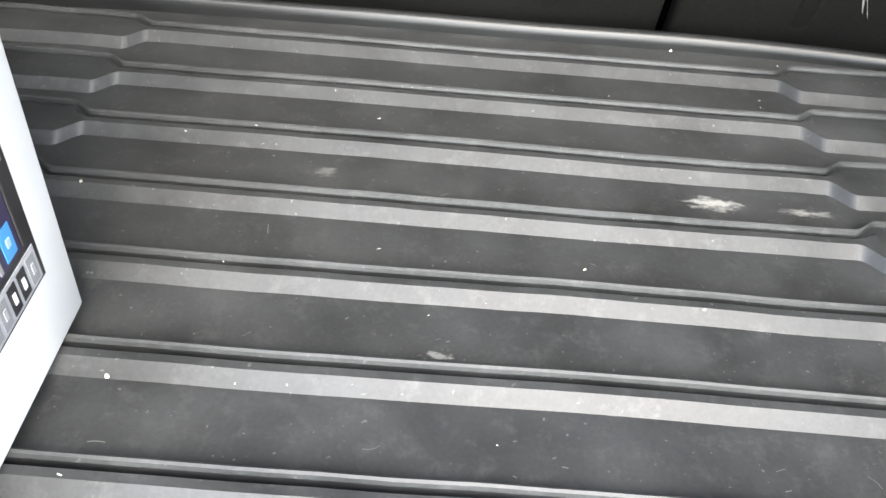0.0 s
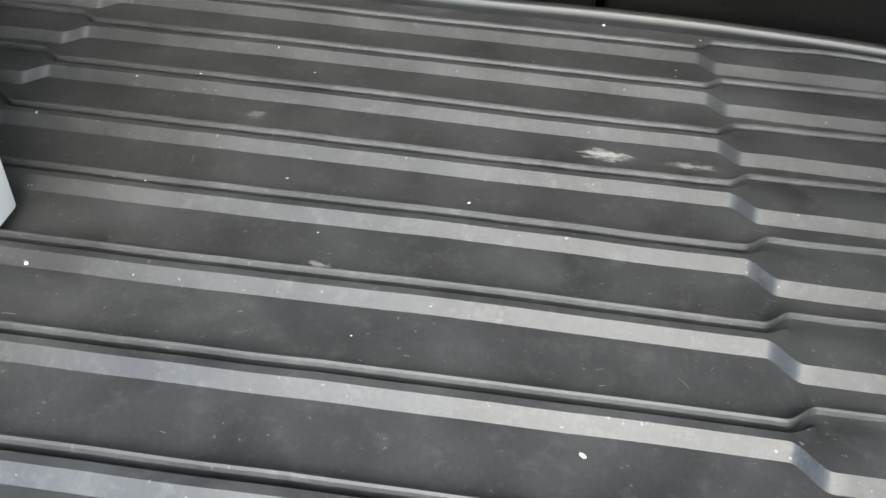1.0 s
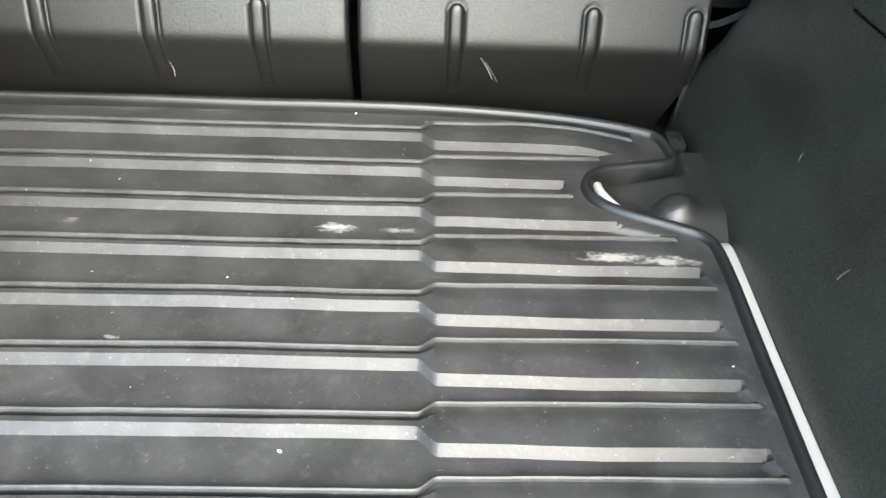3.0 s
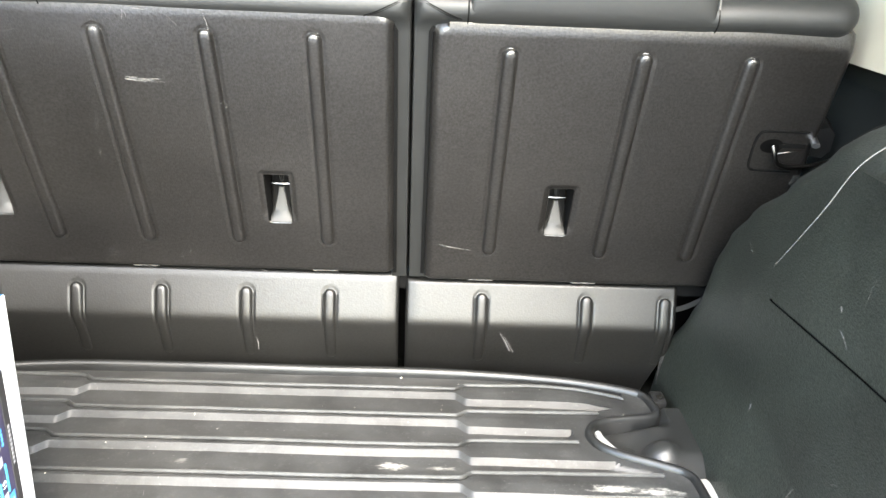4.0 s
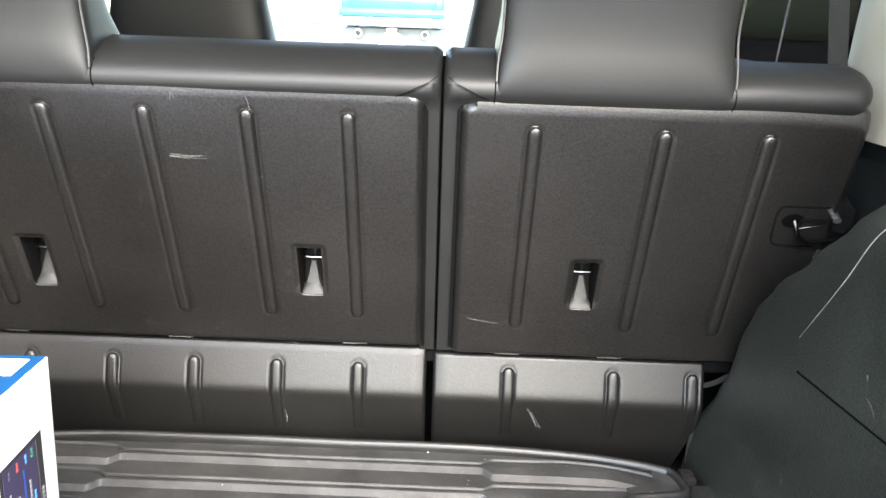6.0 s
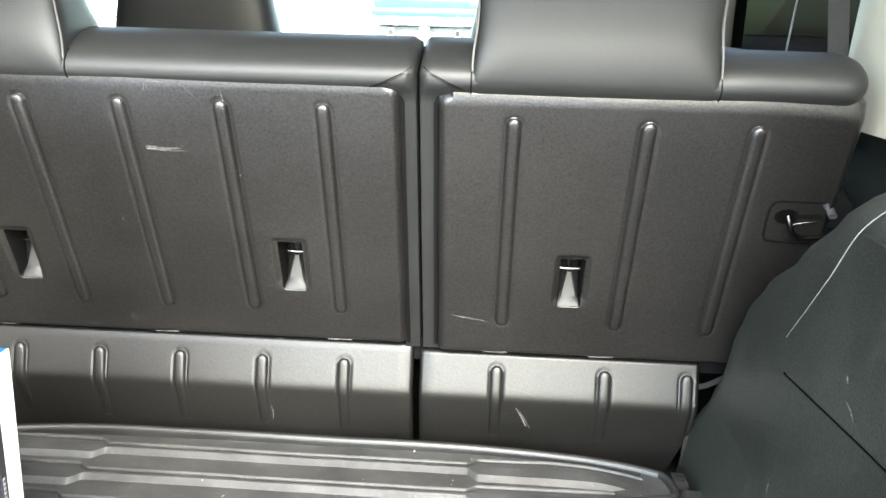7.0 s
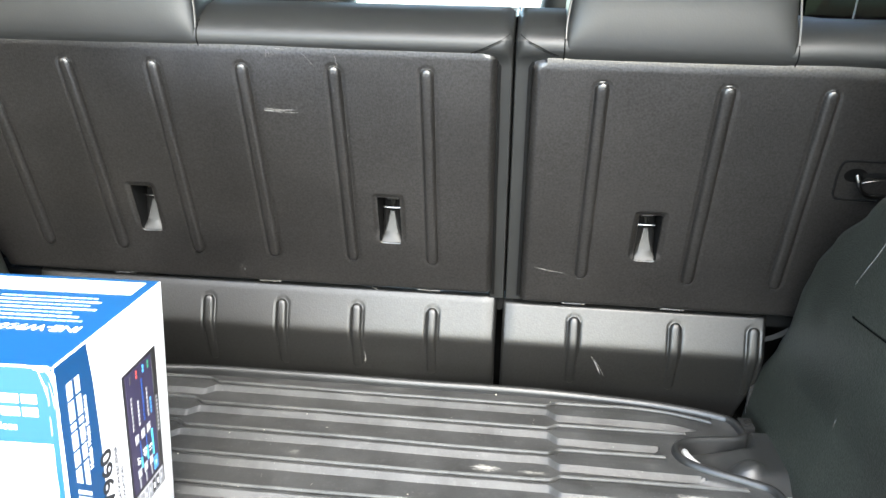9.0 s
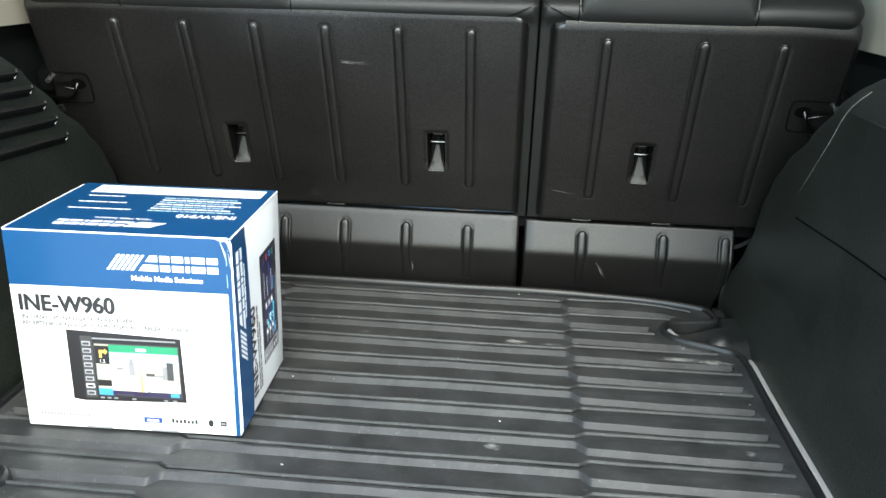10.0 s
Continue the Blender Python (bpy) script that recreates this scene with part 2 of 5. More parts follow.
def thing(name, place, label, category, group="", kind="", rz=0.0):
    ob = new(name)
    ob.empty_display_size = 0.05
    ob.matrix_basis = pose(*place, 0, 0, rz)
    WORLD[ob] = ob.matrix_basis.copy()
    return tagged(ob, label, category, group, kind)


def part(name, bm, mat, parent, label="", smooth=True, own=False, sharp=40, second=None):
    """Links a bmesh as one mesh object under a thing or a part. The bmesh is in world places, or in the thing's own with own=True."""
    if not own:
        bm.transform(WORLD[parent].inverted())
    bmesh.ops.recalc_face_normals(bm, faces=bm.faces)
    me = bpy.data.meshes.new(name)
    bm.to_mesh(me)
    bm.free()
    me.materials.append(mat)
    if second:
        me.materials.append(second)
    if smooth:
        me.shade_smooth()
        me.set_sharp_from_angle(angle=radians(sharp))
    ob = new(name, me)
    ob.parent = parent
    WORLD[ob] = WORLD[parent]
    return tagged(ob, label)


def solid(name, bm, mat, label, category, kind="structure", smooth=True):
    """A mesh that is itself a top-level piece."""
    bmesh.ops.recalc_face_normals(bm, faces=bm.faces)
    me = bpy.data.meshes.new(name)
    bm.to_mesh(me)
    bm.free()
    me.materials.append(mat)
    if smooth:
        me.shade_smooth()
        me.set_sharp_from_angle(angle=radians(40))
    ob = new(name, me)
    WORLD[ob] = Matrix()
    return tagged(ob, label, category, "", kind)


def box(x0, x1, y0, y1, z0, z1, r=0.0, seg=2):
    bm = bmesh.new()
    bmesh.ops.create_cube(bm, size=1)
    bmesh.ops.scale(bm, vec=(x1 - x0, y1 - y0, z1 - z0), verts=bm.verts)
    bmesh.ops.translate(bm, vec=((x0 + x1) / 2, (y0 + y1) / 2, (z0 + z1) / 2), verts=bm.verts)
    if r:
        bmesh.ops.bevel(bm, geom=bm.edges[:], offset=r, segments=seg, affect="EDGES", profile=0.5)
    return bm


def grid(us, vs, f, thick=None):
    """A sheet f(u, v) -> place; thick: a vector by which a second, back sheet lies behind it, joined round the rim."""
    bm = bmesh.new()
    front = [[bm.verts.new(f(u, v)) for u in us] for v in vs]
    for a, b in zip(front, front[1:]):
        for i in range(len(us) - 1):
            bm.faces.new((a[i], a[i + 1], b[i + 1], b[i]))
    if thick is not None:
        t = Vector(thick)
        rim = front[0] + [r[-1] for r in front[1:]] + front[-1][-2::-1] + [r[0] for r in front[-2:0:-1]]
        back = [bm.verts.new(v.co + t) for v in rim]
        n = len(rim)
        for i in range(n):
            bm.faces.new((rim[i], back[i], back[(i + 1) % n], rim[(i + 1) % n]))
        bm.faces.new(back)
    return bm


def steps(a, b, n):
    return [a + (b - a) * i / (n - 1) for i in range(n)]


def fill(points, gap):
    """The points in order, with more between them so that none lie further apart than gap."""
    out = [points[0]]
    for p in points[1:]:
        n = max(1, math.ceil((p - out[-1]) / gap - 1e-6))
        a = out[-1]
        out += [a + (p - a) * (i + 1) / n for i in range(n)]
    return out


def ease(t):
    t = min(1.0, max(0.0, t))
    return t * t * (3 - 2 * t)


def curve_points(points, closed=False, n=8):
    """A smooth line through the points."""
    p = [Vector(q) for q in points]
    out, m = [], len(p)
    for i in range(m if closed else m - 1):
        a, b, c, d = (p[(i + k) % m] if closed else p[min(m - 1, max(0, i + k))] for k in (-1, 0, 1, 2))
        for j in range(n):
            t = j / n
            out.append(0.5 * ((2 * b) + (c - a) * t + (2 * a - 5 * b + 4 * c - d) * t * t + (3 * b - a - 3 * c + d) * t ** 3))
    if not closed:
        out.append(p[-1])
    return out


def sweep(points, profile, closed=False, up=(0, 0, 1), bm=None):
    """A profile of (side, up) places carried along a line."""
    bm = bm or bmesh.new()
    p = [Vector(q) for q in points]
    n, up = len(p), Vector(up)
    rings = []
    for i in range(n):
        a, b = (p[(i - 1) % n], p[(i + 1) % n]) if closed else (p[max(0, i - 1)], p[min(n - 1, i + 1)])
        way = (b - a).normalized()
        side = way.cross(up).normalized()
        lift = side.cross(way).normalized()
        rings.append([bm.verts.new(p[i] + side * s + lift * h) for s, h in profile])
    k = len(profile)
    for i in range(n if closed else n - 1):
        a, b = rings[i], rings[(i + 1) % n]
        for j in range(k):
            bm.faces.new((a[j], a[(j + 1) % k], b[(j + 1) % k], b[j]))
    if not closed:
        bm.faces.new(rings[0])
        bm.faces.new(rings[-1])
    return bm


def circle(r, n=10, squash=1.0):
    return [(r * math.cos(2 * math.pi * i / n), r * squash * math.sin(2 * math.pi * i / n)) for i in range(n)]


def cylinder(centre, axis, r, length, n=24, r2=None):
    bm = bmesh.new()
    bmesh.ops.create_cone(bm, cap_ends=True, segments=n, radius1=r, radius2=r if r2 is None else r2, depth=length)
    bm.transform(Matrix.Translation(centre) @ Vector(axis).to_track_quat("Z", "Y").to_matrix().to_4x4())
    return bm


def polygon(points, lift=0.0, thick=0.0004):
    """A flat piece of any outline in the x, y plane, thick upwards from lift."""
    bm = bmesh.new()
    low = [bm.verts.new((x, y, lift)) for x, y in points]
    high = [bm.verts.new((x, y, lift + thick)) for x, y in points]
    n = len(points)
    bm.faces.new(high)
    bm.faces.new(low)
    for i in range(n):
        bm.faces.new((low[i], low[(i + 1) % n], high[(i + 1) % n], high[i]))
    return bm


def rect(x0, x1, y0, y1):
    return [(x0, y0), (x1, y0), (x1, y1), (x0, y1)]


# ---- the ground and the light grey drive ----
def ground_height(y):
    return -0.80 + 0.72 * ease((y - 3.0) / 10.0)


ys = [-250, -60, -20, -8, -3, 0, 3] + steps(4, 13, 10) + [16, 25, 60, 250]
solid("ground", grid([-250, -40, -8, -3, 0, 3, 8, 40, 250], ys, lambda x, y: (x, y, ground_height(y))), ASPHALT, "dark asphalt under the vehicle", "ground")
# Stretch behind the tail is unseen, added to bounce light onto the seat backs.
solid("pavement", grid([-60, -14, -6, -2, 2, 3, 12, 60], [-11.0, -6.0, -3.0, -1.0, 1.0, 3.0] + steps(4, 13, 10) + [16, 24, 60, 130], lambda x, y: (x, y, ground_height(y) + 0.006)), CONCRETE, "pale concrete drive, with an unseen rear stretch added to bounce light", "pavement")

# ---- the vehicle's shell ----
MID = -0.2405


def mirror(bm):
    bm.transform(Matrix.Translation((2 * MID, 0, 0)) @ Matrix.Diagonal((-1, 1, 1, 1)))
    bmesh.ops.reverse_faces(bm, faces=bm.faces)
    return bm


# both floors are blackened so the gap before the flaps stays in shade
solid("floor", box(-1.06, 0.58, -0.80, 0.05, -0.06, -0.014), MATTESHADE, "matte black load floor under the rubber mat", "floor")
solid("floor_front", box(-1.06, 0.58, 0.05, 1.95, -0.0619, -0.050), MATTESHADE, "matte black cabin floor below the load floor", "floor")
solid("floor_base", box(-1.0, 0.52, -0.76, 1.9, -0.802, -0.062), BLACKTRIM, "dark underbody below the load floor", "underbody")
solid("ceiling", box(-1.0, 0.52, -0.58, 1.25, 1.0, 1.04, 0.01), HEADLINER, "beige cloth headliner of the vehicle", "ceiling")


def wall_x(z):
    """How far out the right trim stands at a height."""
    marks = [(-0.05, 0.298), (0.0, 0.303), (0.05, 0.314), (0.1, 0.3235), (0.2, 0.3285), (0.3, 0.331), (0.385, 0.336), (0.412, 0.341), (0.434, 0.352), (0.450, 0.370), (0.461, 0.393), (0.470, 0.422), (0.474, 0.448)]
    for (z0, x0), (z1, x1) in zip(marks, marks[1:]):
        if z <= z1:
            return x0 + (x1 - x0) * (z - z0) / (z1 - z0)
    return marks[-1][1]


def front_edge(z):
    """How far forward the flat of the side trim reaches at a height."""
    marks = [(-0.06, 0.085), (0.05, 0.075), (0.1, 0.045), (0.15, 0.013), (0.2, 0.0), (0.25, -0.030), (0.3, -0.080), (0.35, -0.156), (0.40, -0.225), (0.455, -0.275), (0.49, -0.285)]
    for (z0, y0), (z1, y1) in zip(marks, marks[1:]):
        if z <= z1:
            return y0 + (y1 - y0) * ease((z - z0) / (z1 - z0)) * 0.5 + (y1 - y0) * 0.5 * (z - z0) / (z1 - z0)
    return marks[-1][1]


def reach(z):
    return 0.075 + 0.03 * ease((z - 0.30) / 0.10)


def side_trim():
    zs = fill([-0.05, 0.0, 0.1, 0.2, 0.3, 0.385, 0.412, 0.434, 0.450, 0.461, 0.470, 0.474], 0.012)
    us = steps(0, 1, 40) + [1 + i / 12 for i in range(1, 13)] + [2.3, 2.6, 3.0]

    def at(u, z):
        y0, y1, x = -0.80, front_edge(z), wall_x(z)
        if u <= 1:
            return (x, y0 + (y1 - y0) * u, z)
        if u > 2:
            k = u - 2
            return (x + 0.11 + (max(0.452, x + 0.11) - x - 0.11) * k, y1 + reach(z) + (0.17 - y1 - reach(z)) * k, z)
        a = (u - 1) * math.pi / 2
        return (x + 0.11 * (1 - math.cos(a)), y1 + reach(z) * math.sin(a), z)

    return grid(us, zs, at, (0.03, 0, 0))


def access_cover():
    """The slightly raised cover in the side trim, with its pale upper edge."""
    rim = [(-0.151, 0.256), (-0.168, 0.2405), (-0.288, 0.250), (-0.398, 0.2575), (-0.78, 0.2775), (-0.78, 0.412), (-0.256, 0.412), (-0.249, 0.406), (-0.214, 0.352), (-0.154, 0.277)]
    bm = bmesh.new()
    a = [bm.verts.new((wall_x(z) + 0.002, y, z)) for y, z in rim]
    cy, cz = -0.45, 0.335
    b = [bm.verts.new((wall_x(z) - 0.004, y + (cy - y) * 0.012, z + (cz - z) * 0.02)) for y, z in rim]
    n = len(rim)
    for i in range(n):
        bm.faces.new((a[i], a[(i + 1) % n], b[(i + 1) % n], b[i]))
    bm.faces.new(b)
    return bm, rim


for side, flip in (("right", False), ("left", True)):
    fix = mirror if flip else (lambda b: b)
    trim = side_trim()
    # the front wrap and top ledge get a darker colour in place of shade
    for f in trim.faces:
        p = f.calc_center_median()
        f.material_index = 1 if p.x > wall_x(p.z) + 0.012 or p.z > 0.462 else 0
    wall = solid("wall_" + side, fix(trim), TRIM, "dark grained plastic side trim of the load space", "wall")
    wall.data.materials.append(MATTESHADE)
    bm, rim = access_cover()
    if not flip:
        part("access_cover", bm, TRIM, wall)
        line = [(wall_x(z) - 0.0035, y, z) for y, z in ((-0.268, 0.440), (-0.251, 0.411), (-0.218, 0.3555), (-0.156, 0.2755))]
        part("pale_edge", sweep(curve_points(line, n=6), circle(0.0007, 6), up=(1, 0, 0)), PALE, wall, "thin pale edge of the trim cover")
        line = [(wall_x(z) - 0.001, y, z) for y, z in ((-0.162, 0.2385), (-0.170, 0.2378), (-0.288, 0.2470), (-0.398, 0.2545), (-0.78, 0.2745))]
        part("seam", sweep(curve_points(line, n=6), circle(0.0008, 6), up=(1, 0, 0)), GAPSHADE, wall)
    else:
        ends = [(-0.242, 0.440), (-0.221, 0.416), (-0.198, 0.391), (-0.172, 0.364), (-0.150, 0.337), (-0.129, 0.307)]
        for y, z in ends:
            x = 2 * MID - wall_x(z)
            part("vent_slat", sweep([(x + 0.002, -0.62, z + 0.022), (x + 0.004, y - 0.03, z + 0.001), (x + 0.004, y - 0.004, z), (x - 0.004, y + 0.004, z - 0.002)], [(0, 0.006), (0.005, 0.001), (0.004, -0.006), (-0.004, -0.004)], up=(1, 0, 0)), STRAP, wall)
            # a black strip on the surface paints the slot's shade
            part("vent_slot", sweep([(x + 0.001, -0.62, z + 0.0135), (x + 0.002, y - 0.03, z - 0.0075), (x + 0.001, y - 0.006, z - 0.009)], [(-0.003, 0.002), (0.003, 0.002), (0.003, -0.002), (-0.003, -0.002)], up=(1, 0, 0)), GAPSHADE, wall)
            part("slat_end", sweep([(x + 0.004, y - 0.005, z - 0.008), (x + 0.006, y - 0.002, z - 0.002), (x + 0.003, y + 0.003, z + 0.004)], circle(0.0013, 6), up=(1, 0, 0)), STEEL, wall)
    # upper beige pillar trim and the wall above the load space
    up = grid(steps(-0.80, 0.12, 12), fill([0.469, 0.55, 0.75, 1.0], 0.06), lambda y, z: (0.437 + 0.03 * ease((z - 0.47) / 0.5) + 0.02 * ease((y - 0.02) / 0.1), y, z), (0.04, 0, 0))
    solid("wall_upper_" + side, fix(up), BEIGE, "beige pillar trim above the load space", "wall")
    door = solid("door_rear_" + side, fix(box(0.55, 0.60, 0.14, 1.0, -0.06, 0.50, 0.01)), BLACKTRIM, "black inner panel of the rear door", "door")
    part("window_frame", fix(box(0.548, 0.575, 0.14, 0.19, 0.5, 0.96, 0.004)), BLACKTRIM, door)
    pane = part("pane", fix(box(0.560, 0.564, 0.19, 1.0, 0.5, 0.98)), TINT, door, "dark tinted window glass", smooth=False)
    solid("pillar_" + side, fix(box(0.53, 0.59, 1.0, 1.10, -0.06, 1.0, 0.015)), BLACKTRIM, "black centre pillar trim", "pillar")
    front = solid("door_front_" + side, fix(box(0.55, 0.60, 1.10, 1.95, -0.06, 0.46, 0.01)), BLACKTRIM, "black inner panel of the front door", "door")
    pane = part("pane", fix(box(0.560, 0.564, 1.10, 1.8, 0.46, 0.98)), CLEAR, front, "clear window glass", smooth=False)
    pane.visible_shadow = False
    # dark colour puts shade into the strip showing between trim and pillar
    solid("quarter_wall_" + side, fix(box(0.47, 0.56, -0.80, 0.14, -0.06, 1.0)), MATTESHADE, "dark body side behind the trim", "wall")

solid("dashboard", box(-1.04, 0.56, 1.55, 1.95, 0.0, 0.36, 0.04, 3), BLACKTRIM, "black dashboard across the front", "dashboard")
ws = grid(steps(-1.0, 0.52, 6), steps(0, 1, 8), lambda x, t: (x, 1.95 - 0.70 * t, 0.36 + 0.64 * t + 0.03 * math.sin(math.pi * t)), (0, 0.004, 0.004))
shield = solid("windshield", ws, CLEAR, "clear windshield", "windshield")
shield.visible_shadow = False
# Added backing and shelf: they stop cabin light and blacken the flap gap.
base_ = box(-0.95, 0.46, 0.20, 0.24, -0.06, 0.142)
ledge = bpy.data.meshes.new("ledge")
box(-0.95, 0.46, 0.098, 0.205, 0.122, 0.1415).to_mesh(ledge)
base_.from_mesh(ledge)
bpy.data.meshes.remove(ledge)
solid("gap_backing", base_, GAPSHADE, "black backing added behind the lower flaps to hold the gap's shade", "seat base")

# ---- strip beside the mat: pale grey stands for light on the floor's edge ----
b = sweep(curve_points([(0.2935, -0.155, -0.011), (0.2940, -0.175, -0.008), (0.2935, -0.30, -0.008), (0.2945, -0.50, -0.008), (0.2955, -0.79, -0.008)], n=6), [(-0.0085, -0.006), (0.0085, -0.006), (0.0085, 0.005), (0.006, 0.008), (-0.006, 0.008), (-0.0085, 0.006)])
t = thing("lit_strip", (0.293, -0.45, -0.014), "pale grey strip between the mat and the side trim, for the lit floor edge", "strip")
part("strip", b, LIGHTGREY, t)

# ---- the ribbed rubber mat ----
PITCH, H, JOG, SHIFT, BACK = 0.0647, 0.0064, 0.0175, 0.0165, 0.0115
OUT_RIGHT = [(-0.24, 0.0640), (-0.06, 0.0630), (0.06, 0.0595), (0.15, 0.0485), (0.215, 0.0325), (0.252, 0.0185), (0.2605, 0.0130), (0.2665, 0.0020), (0.2710, -0.022), (0.2690, -0.032), (0.258, -0.0395), (0.235, -0.0440),
             (0.200, -0.0505), (0.179, -0.062), (0.1715, -0.083), (0.179, -0.105), (0.205, -0.1245), (0.25, -0.1445), (0.274, -0.159), (0.2815, -0.19),
             (0.2815, -0.30), (0.2810, -0.42), (0.2810, -0.54), (0.273, -0.566), (0.235, -0.58), (0.192, -0.592), (0.178, -0.612), (0.192, -0.634), (0.235, -0.648), (0.272, -0.66),
             (0.2810, -0.685), (0.2810, -0.74), (0.262, -0.762), (0.10, -0.768)]
OUTLINE = OUT_RIGHT + [(2 * MID - x, y) for x, y in reversed(OUT_RIGHT[1:])]
RIM = curve_points([(x, y, 0) for x, y in OUTLINE], closed=True, n=6)


def inside(x, y):
    hit = False
    for a, b in zip(RIM, RIM[1:] + RIM[:1]):
        if (a.y > y) != (b.y > y) and x < (b.x - a.x) * (y - a.y) / (b.y - a.y) + a.x:
            hit = not hit
    return hit


def band_end(n):
    """How far to the side the sloping front of a rib runs, from the mat's middle."""
    return {0: 0.482, 1: 0.392, 2: 0.440}.get(n, 0.5005)


def bead_end(n):
    """The same for the narrow bead at a rib's back."""
    return {0: 0.474, 1: 0.4325, 2: 0.396, 3: 0.485}.get(n, 0.5075)


def mat_place(d, row):
    """Place of the mat's surface: d from the middle line across, row = (rib, place along, height, shift outside, kind)."""
    n, off, z, shift, end = row
    a = abs(d)
    s = ease((a - 0.2435) / JOG) * (0.88 + 0.12 * ease((a - 0.27) / 0.12)) if n >= 0 else 0.0
    y = -PITCH * n + off + shift * s
    if n == 0 and a > 0.345:
        k = min(1.3, ((a - 0.345) / 0.125) ** 2)
        y -= k * (0.009 if off < 0.0125 else 0.026)
    wob = 0.0012 * noise.noise((d * 5.0, n * 3.1, 0.3)) + 0.0005 * noise.noise((d * 19, n * 1.7, 4.0)) + 0.0009 * noise.noise((d * 2.2, n * 0.6, 8.0))
    if end == "groove":
        # the groove undercuts the bead; outside the jog it is shallow
        out = ease((a - 0.2435) / JOG)
        z = H - (H - z) * (1 - 0.78 * out)
        y -= 0.0011 * out * (off > 0.02)
    if end == "band":
        limit = band_end(n) - (1.2 * (off - 0.005) if n == 2 and off < 0.0125 else 0.0)
    elif end in ("bead", "groove"):
        limit = bead_end(n)
    else:
        # the lane between two ribs ends on a line from the bead to the next sloping front
        limit = bead_end(n) + (band_end(n - 1) - bead_end(n)) * end
        wide = 0.007 + 0.40 * abs(band_end(n - 1) - bead_end(n))
        z = H * ease((a - limit + wide) / wide)
    if a > limit:
        z = H
    zz = z + 0.0016 * noise.noise((d * 4.0, y * 7.0, 2.2)) + 0.0004 * noise.noise((d * 30, y * 30, 1.0))
    return (MID + d, y + wob * (1 if n >= 0 else 0.4), zz)


def cargo_mat():
    full = []
    for n in range(10, -1, -1):
        # the sloping front, the narrow top, the groove and the round bead of a rib, from the tail end forwards
        full += [(n, 0.0048, 0.0, -SHIFT, "band"), (n, 0.0085, H * 0.5, -SHIFT, "band"), (n, 0.0122, H, -SHIFT, "band")]
        full += [(n, 0.0122 + 0.0048 * k / 4, H, -SHIFT * (1 - k / 4), "band") for k in range(1, 4)]
        full += [(n, 0.0170, H, BACK * 0.6, "bead"), (n, 0.0173, H - 0.0084, BACK, "groove"), (n, 0.0226, H - 0.0090, BACK, "groove"), (n, 0.0211, H - 0.0008, BACK, "bead"), (n, 0.0219, H + 0.0013, BACK, "bead"),
                 (n, 0.0232, H + 0.0022, BACK, "bead"), (n, 0.0244, H + 0.0014, BACK, "bead"), (n, 0.0252, H - 0.0012, BACK, "bead"), (n, 0.0257, 0.0010, BACK, "bead"), (n, 0.0265, 0.0, BACK, "bead")]
        if n:
            for k in range(1, 8):
                f = k / 8
                full.append((n, 0.0265 + (PITCH - 0.0217) * f, 0.0, BACK + (-SHIFT - BACK) * f, f))
    for k in range(1, 10):
        full.append((0, 0.0265 + 0.0044 * k, 0.0 if k < 8 else 0.002, BACK * (1 - k / 9), "bead"))
    full = [(10, 0.005 - 0.006 * k, 0.0, 0.0, "band") for k in range(24, 0, -1)] + full
    half = fill([0.0, 0.2435], 0.018) + fill([0.2435, 0.261], 0.0022)[1:] + fill([0.261, 0.345], 0.009)[1:] + fill([0.345, 0.386], 0.004)[1:] + fill([0.386, 0.524], 0.0023)[1:]
    across = [-d for d in reversed(half[1:])] + half
    bm = bmesh.new()
    vs = [[bm.verts.new(mat_place(d, r)) for d in across] for r in full]
    for a, b in zip(vs, vs[1:]):
        for i in range(len(across) - 1):
            c = (a[i].co + b[i + 1].co) / 2
            if inside(c.x, c.y):
                bm.faces.new((a[i], a[i + 1], b[i + 1], b[i]))
    for v in [v for v in bm.verts if not v.link_faces]:
        bm.verts.remove(v)
    return bm


mat = thing("cargo_mat", MAT_BASE, "ribbed black rubber cargo mat, dusty and scuffed, on the load floor", "cargo mat")
part("sheet", cargo_mat(), RUBBER, mat, sharp=27)
lip = [(-0.0056, -0.012), (-0.0056, 0.006), (-0.0050, 0.0100), (-0.0034, 0.0122), (-0.0008, 0.0132), (0.0020, 0.0124), (0.0040, 0.0100), (0.0050, 0.0072), (0.0056, 0.004), (0.0056, -0.012)]
part("raised_edge", sweep([(p.x, p.y, 0.0015 * noise.noise((p.x * 6, p.y * 6, 9.0))) for p in RIM], lip, closed=True), LIP, mat, "rounded raised rubber edge of the mat")

# ---- the split rear seat ----
UP, OUT = Vector((0, -0.3655, 0.931)), Vector((0, -0.931, -0.3655))


def seat(x, s, n=0.0):
    """A place on the seat's back: across, up along it, and out of it towards the load space."""
    return Vector((x, 0.063, 0.2)) + UP * s + OUT * n


def at_height(z):
    return (z - 0.2) / 0.931


def bump_row(w, n=13):
    """Across a rounded rib of half width w: side, lift from 0 to 1."""
    return [(w * math.cos(math.pi * (1 - i / (n - 1))), (1 - abs(math.cos(math.pi * i / (n - 1))) ** 4) ** 0.9) for i in range(n)]


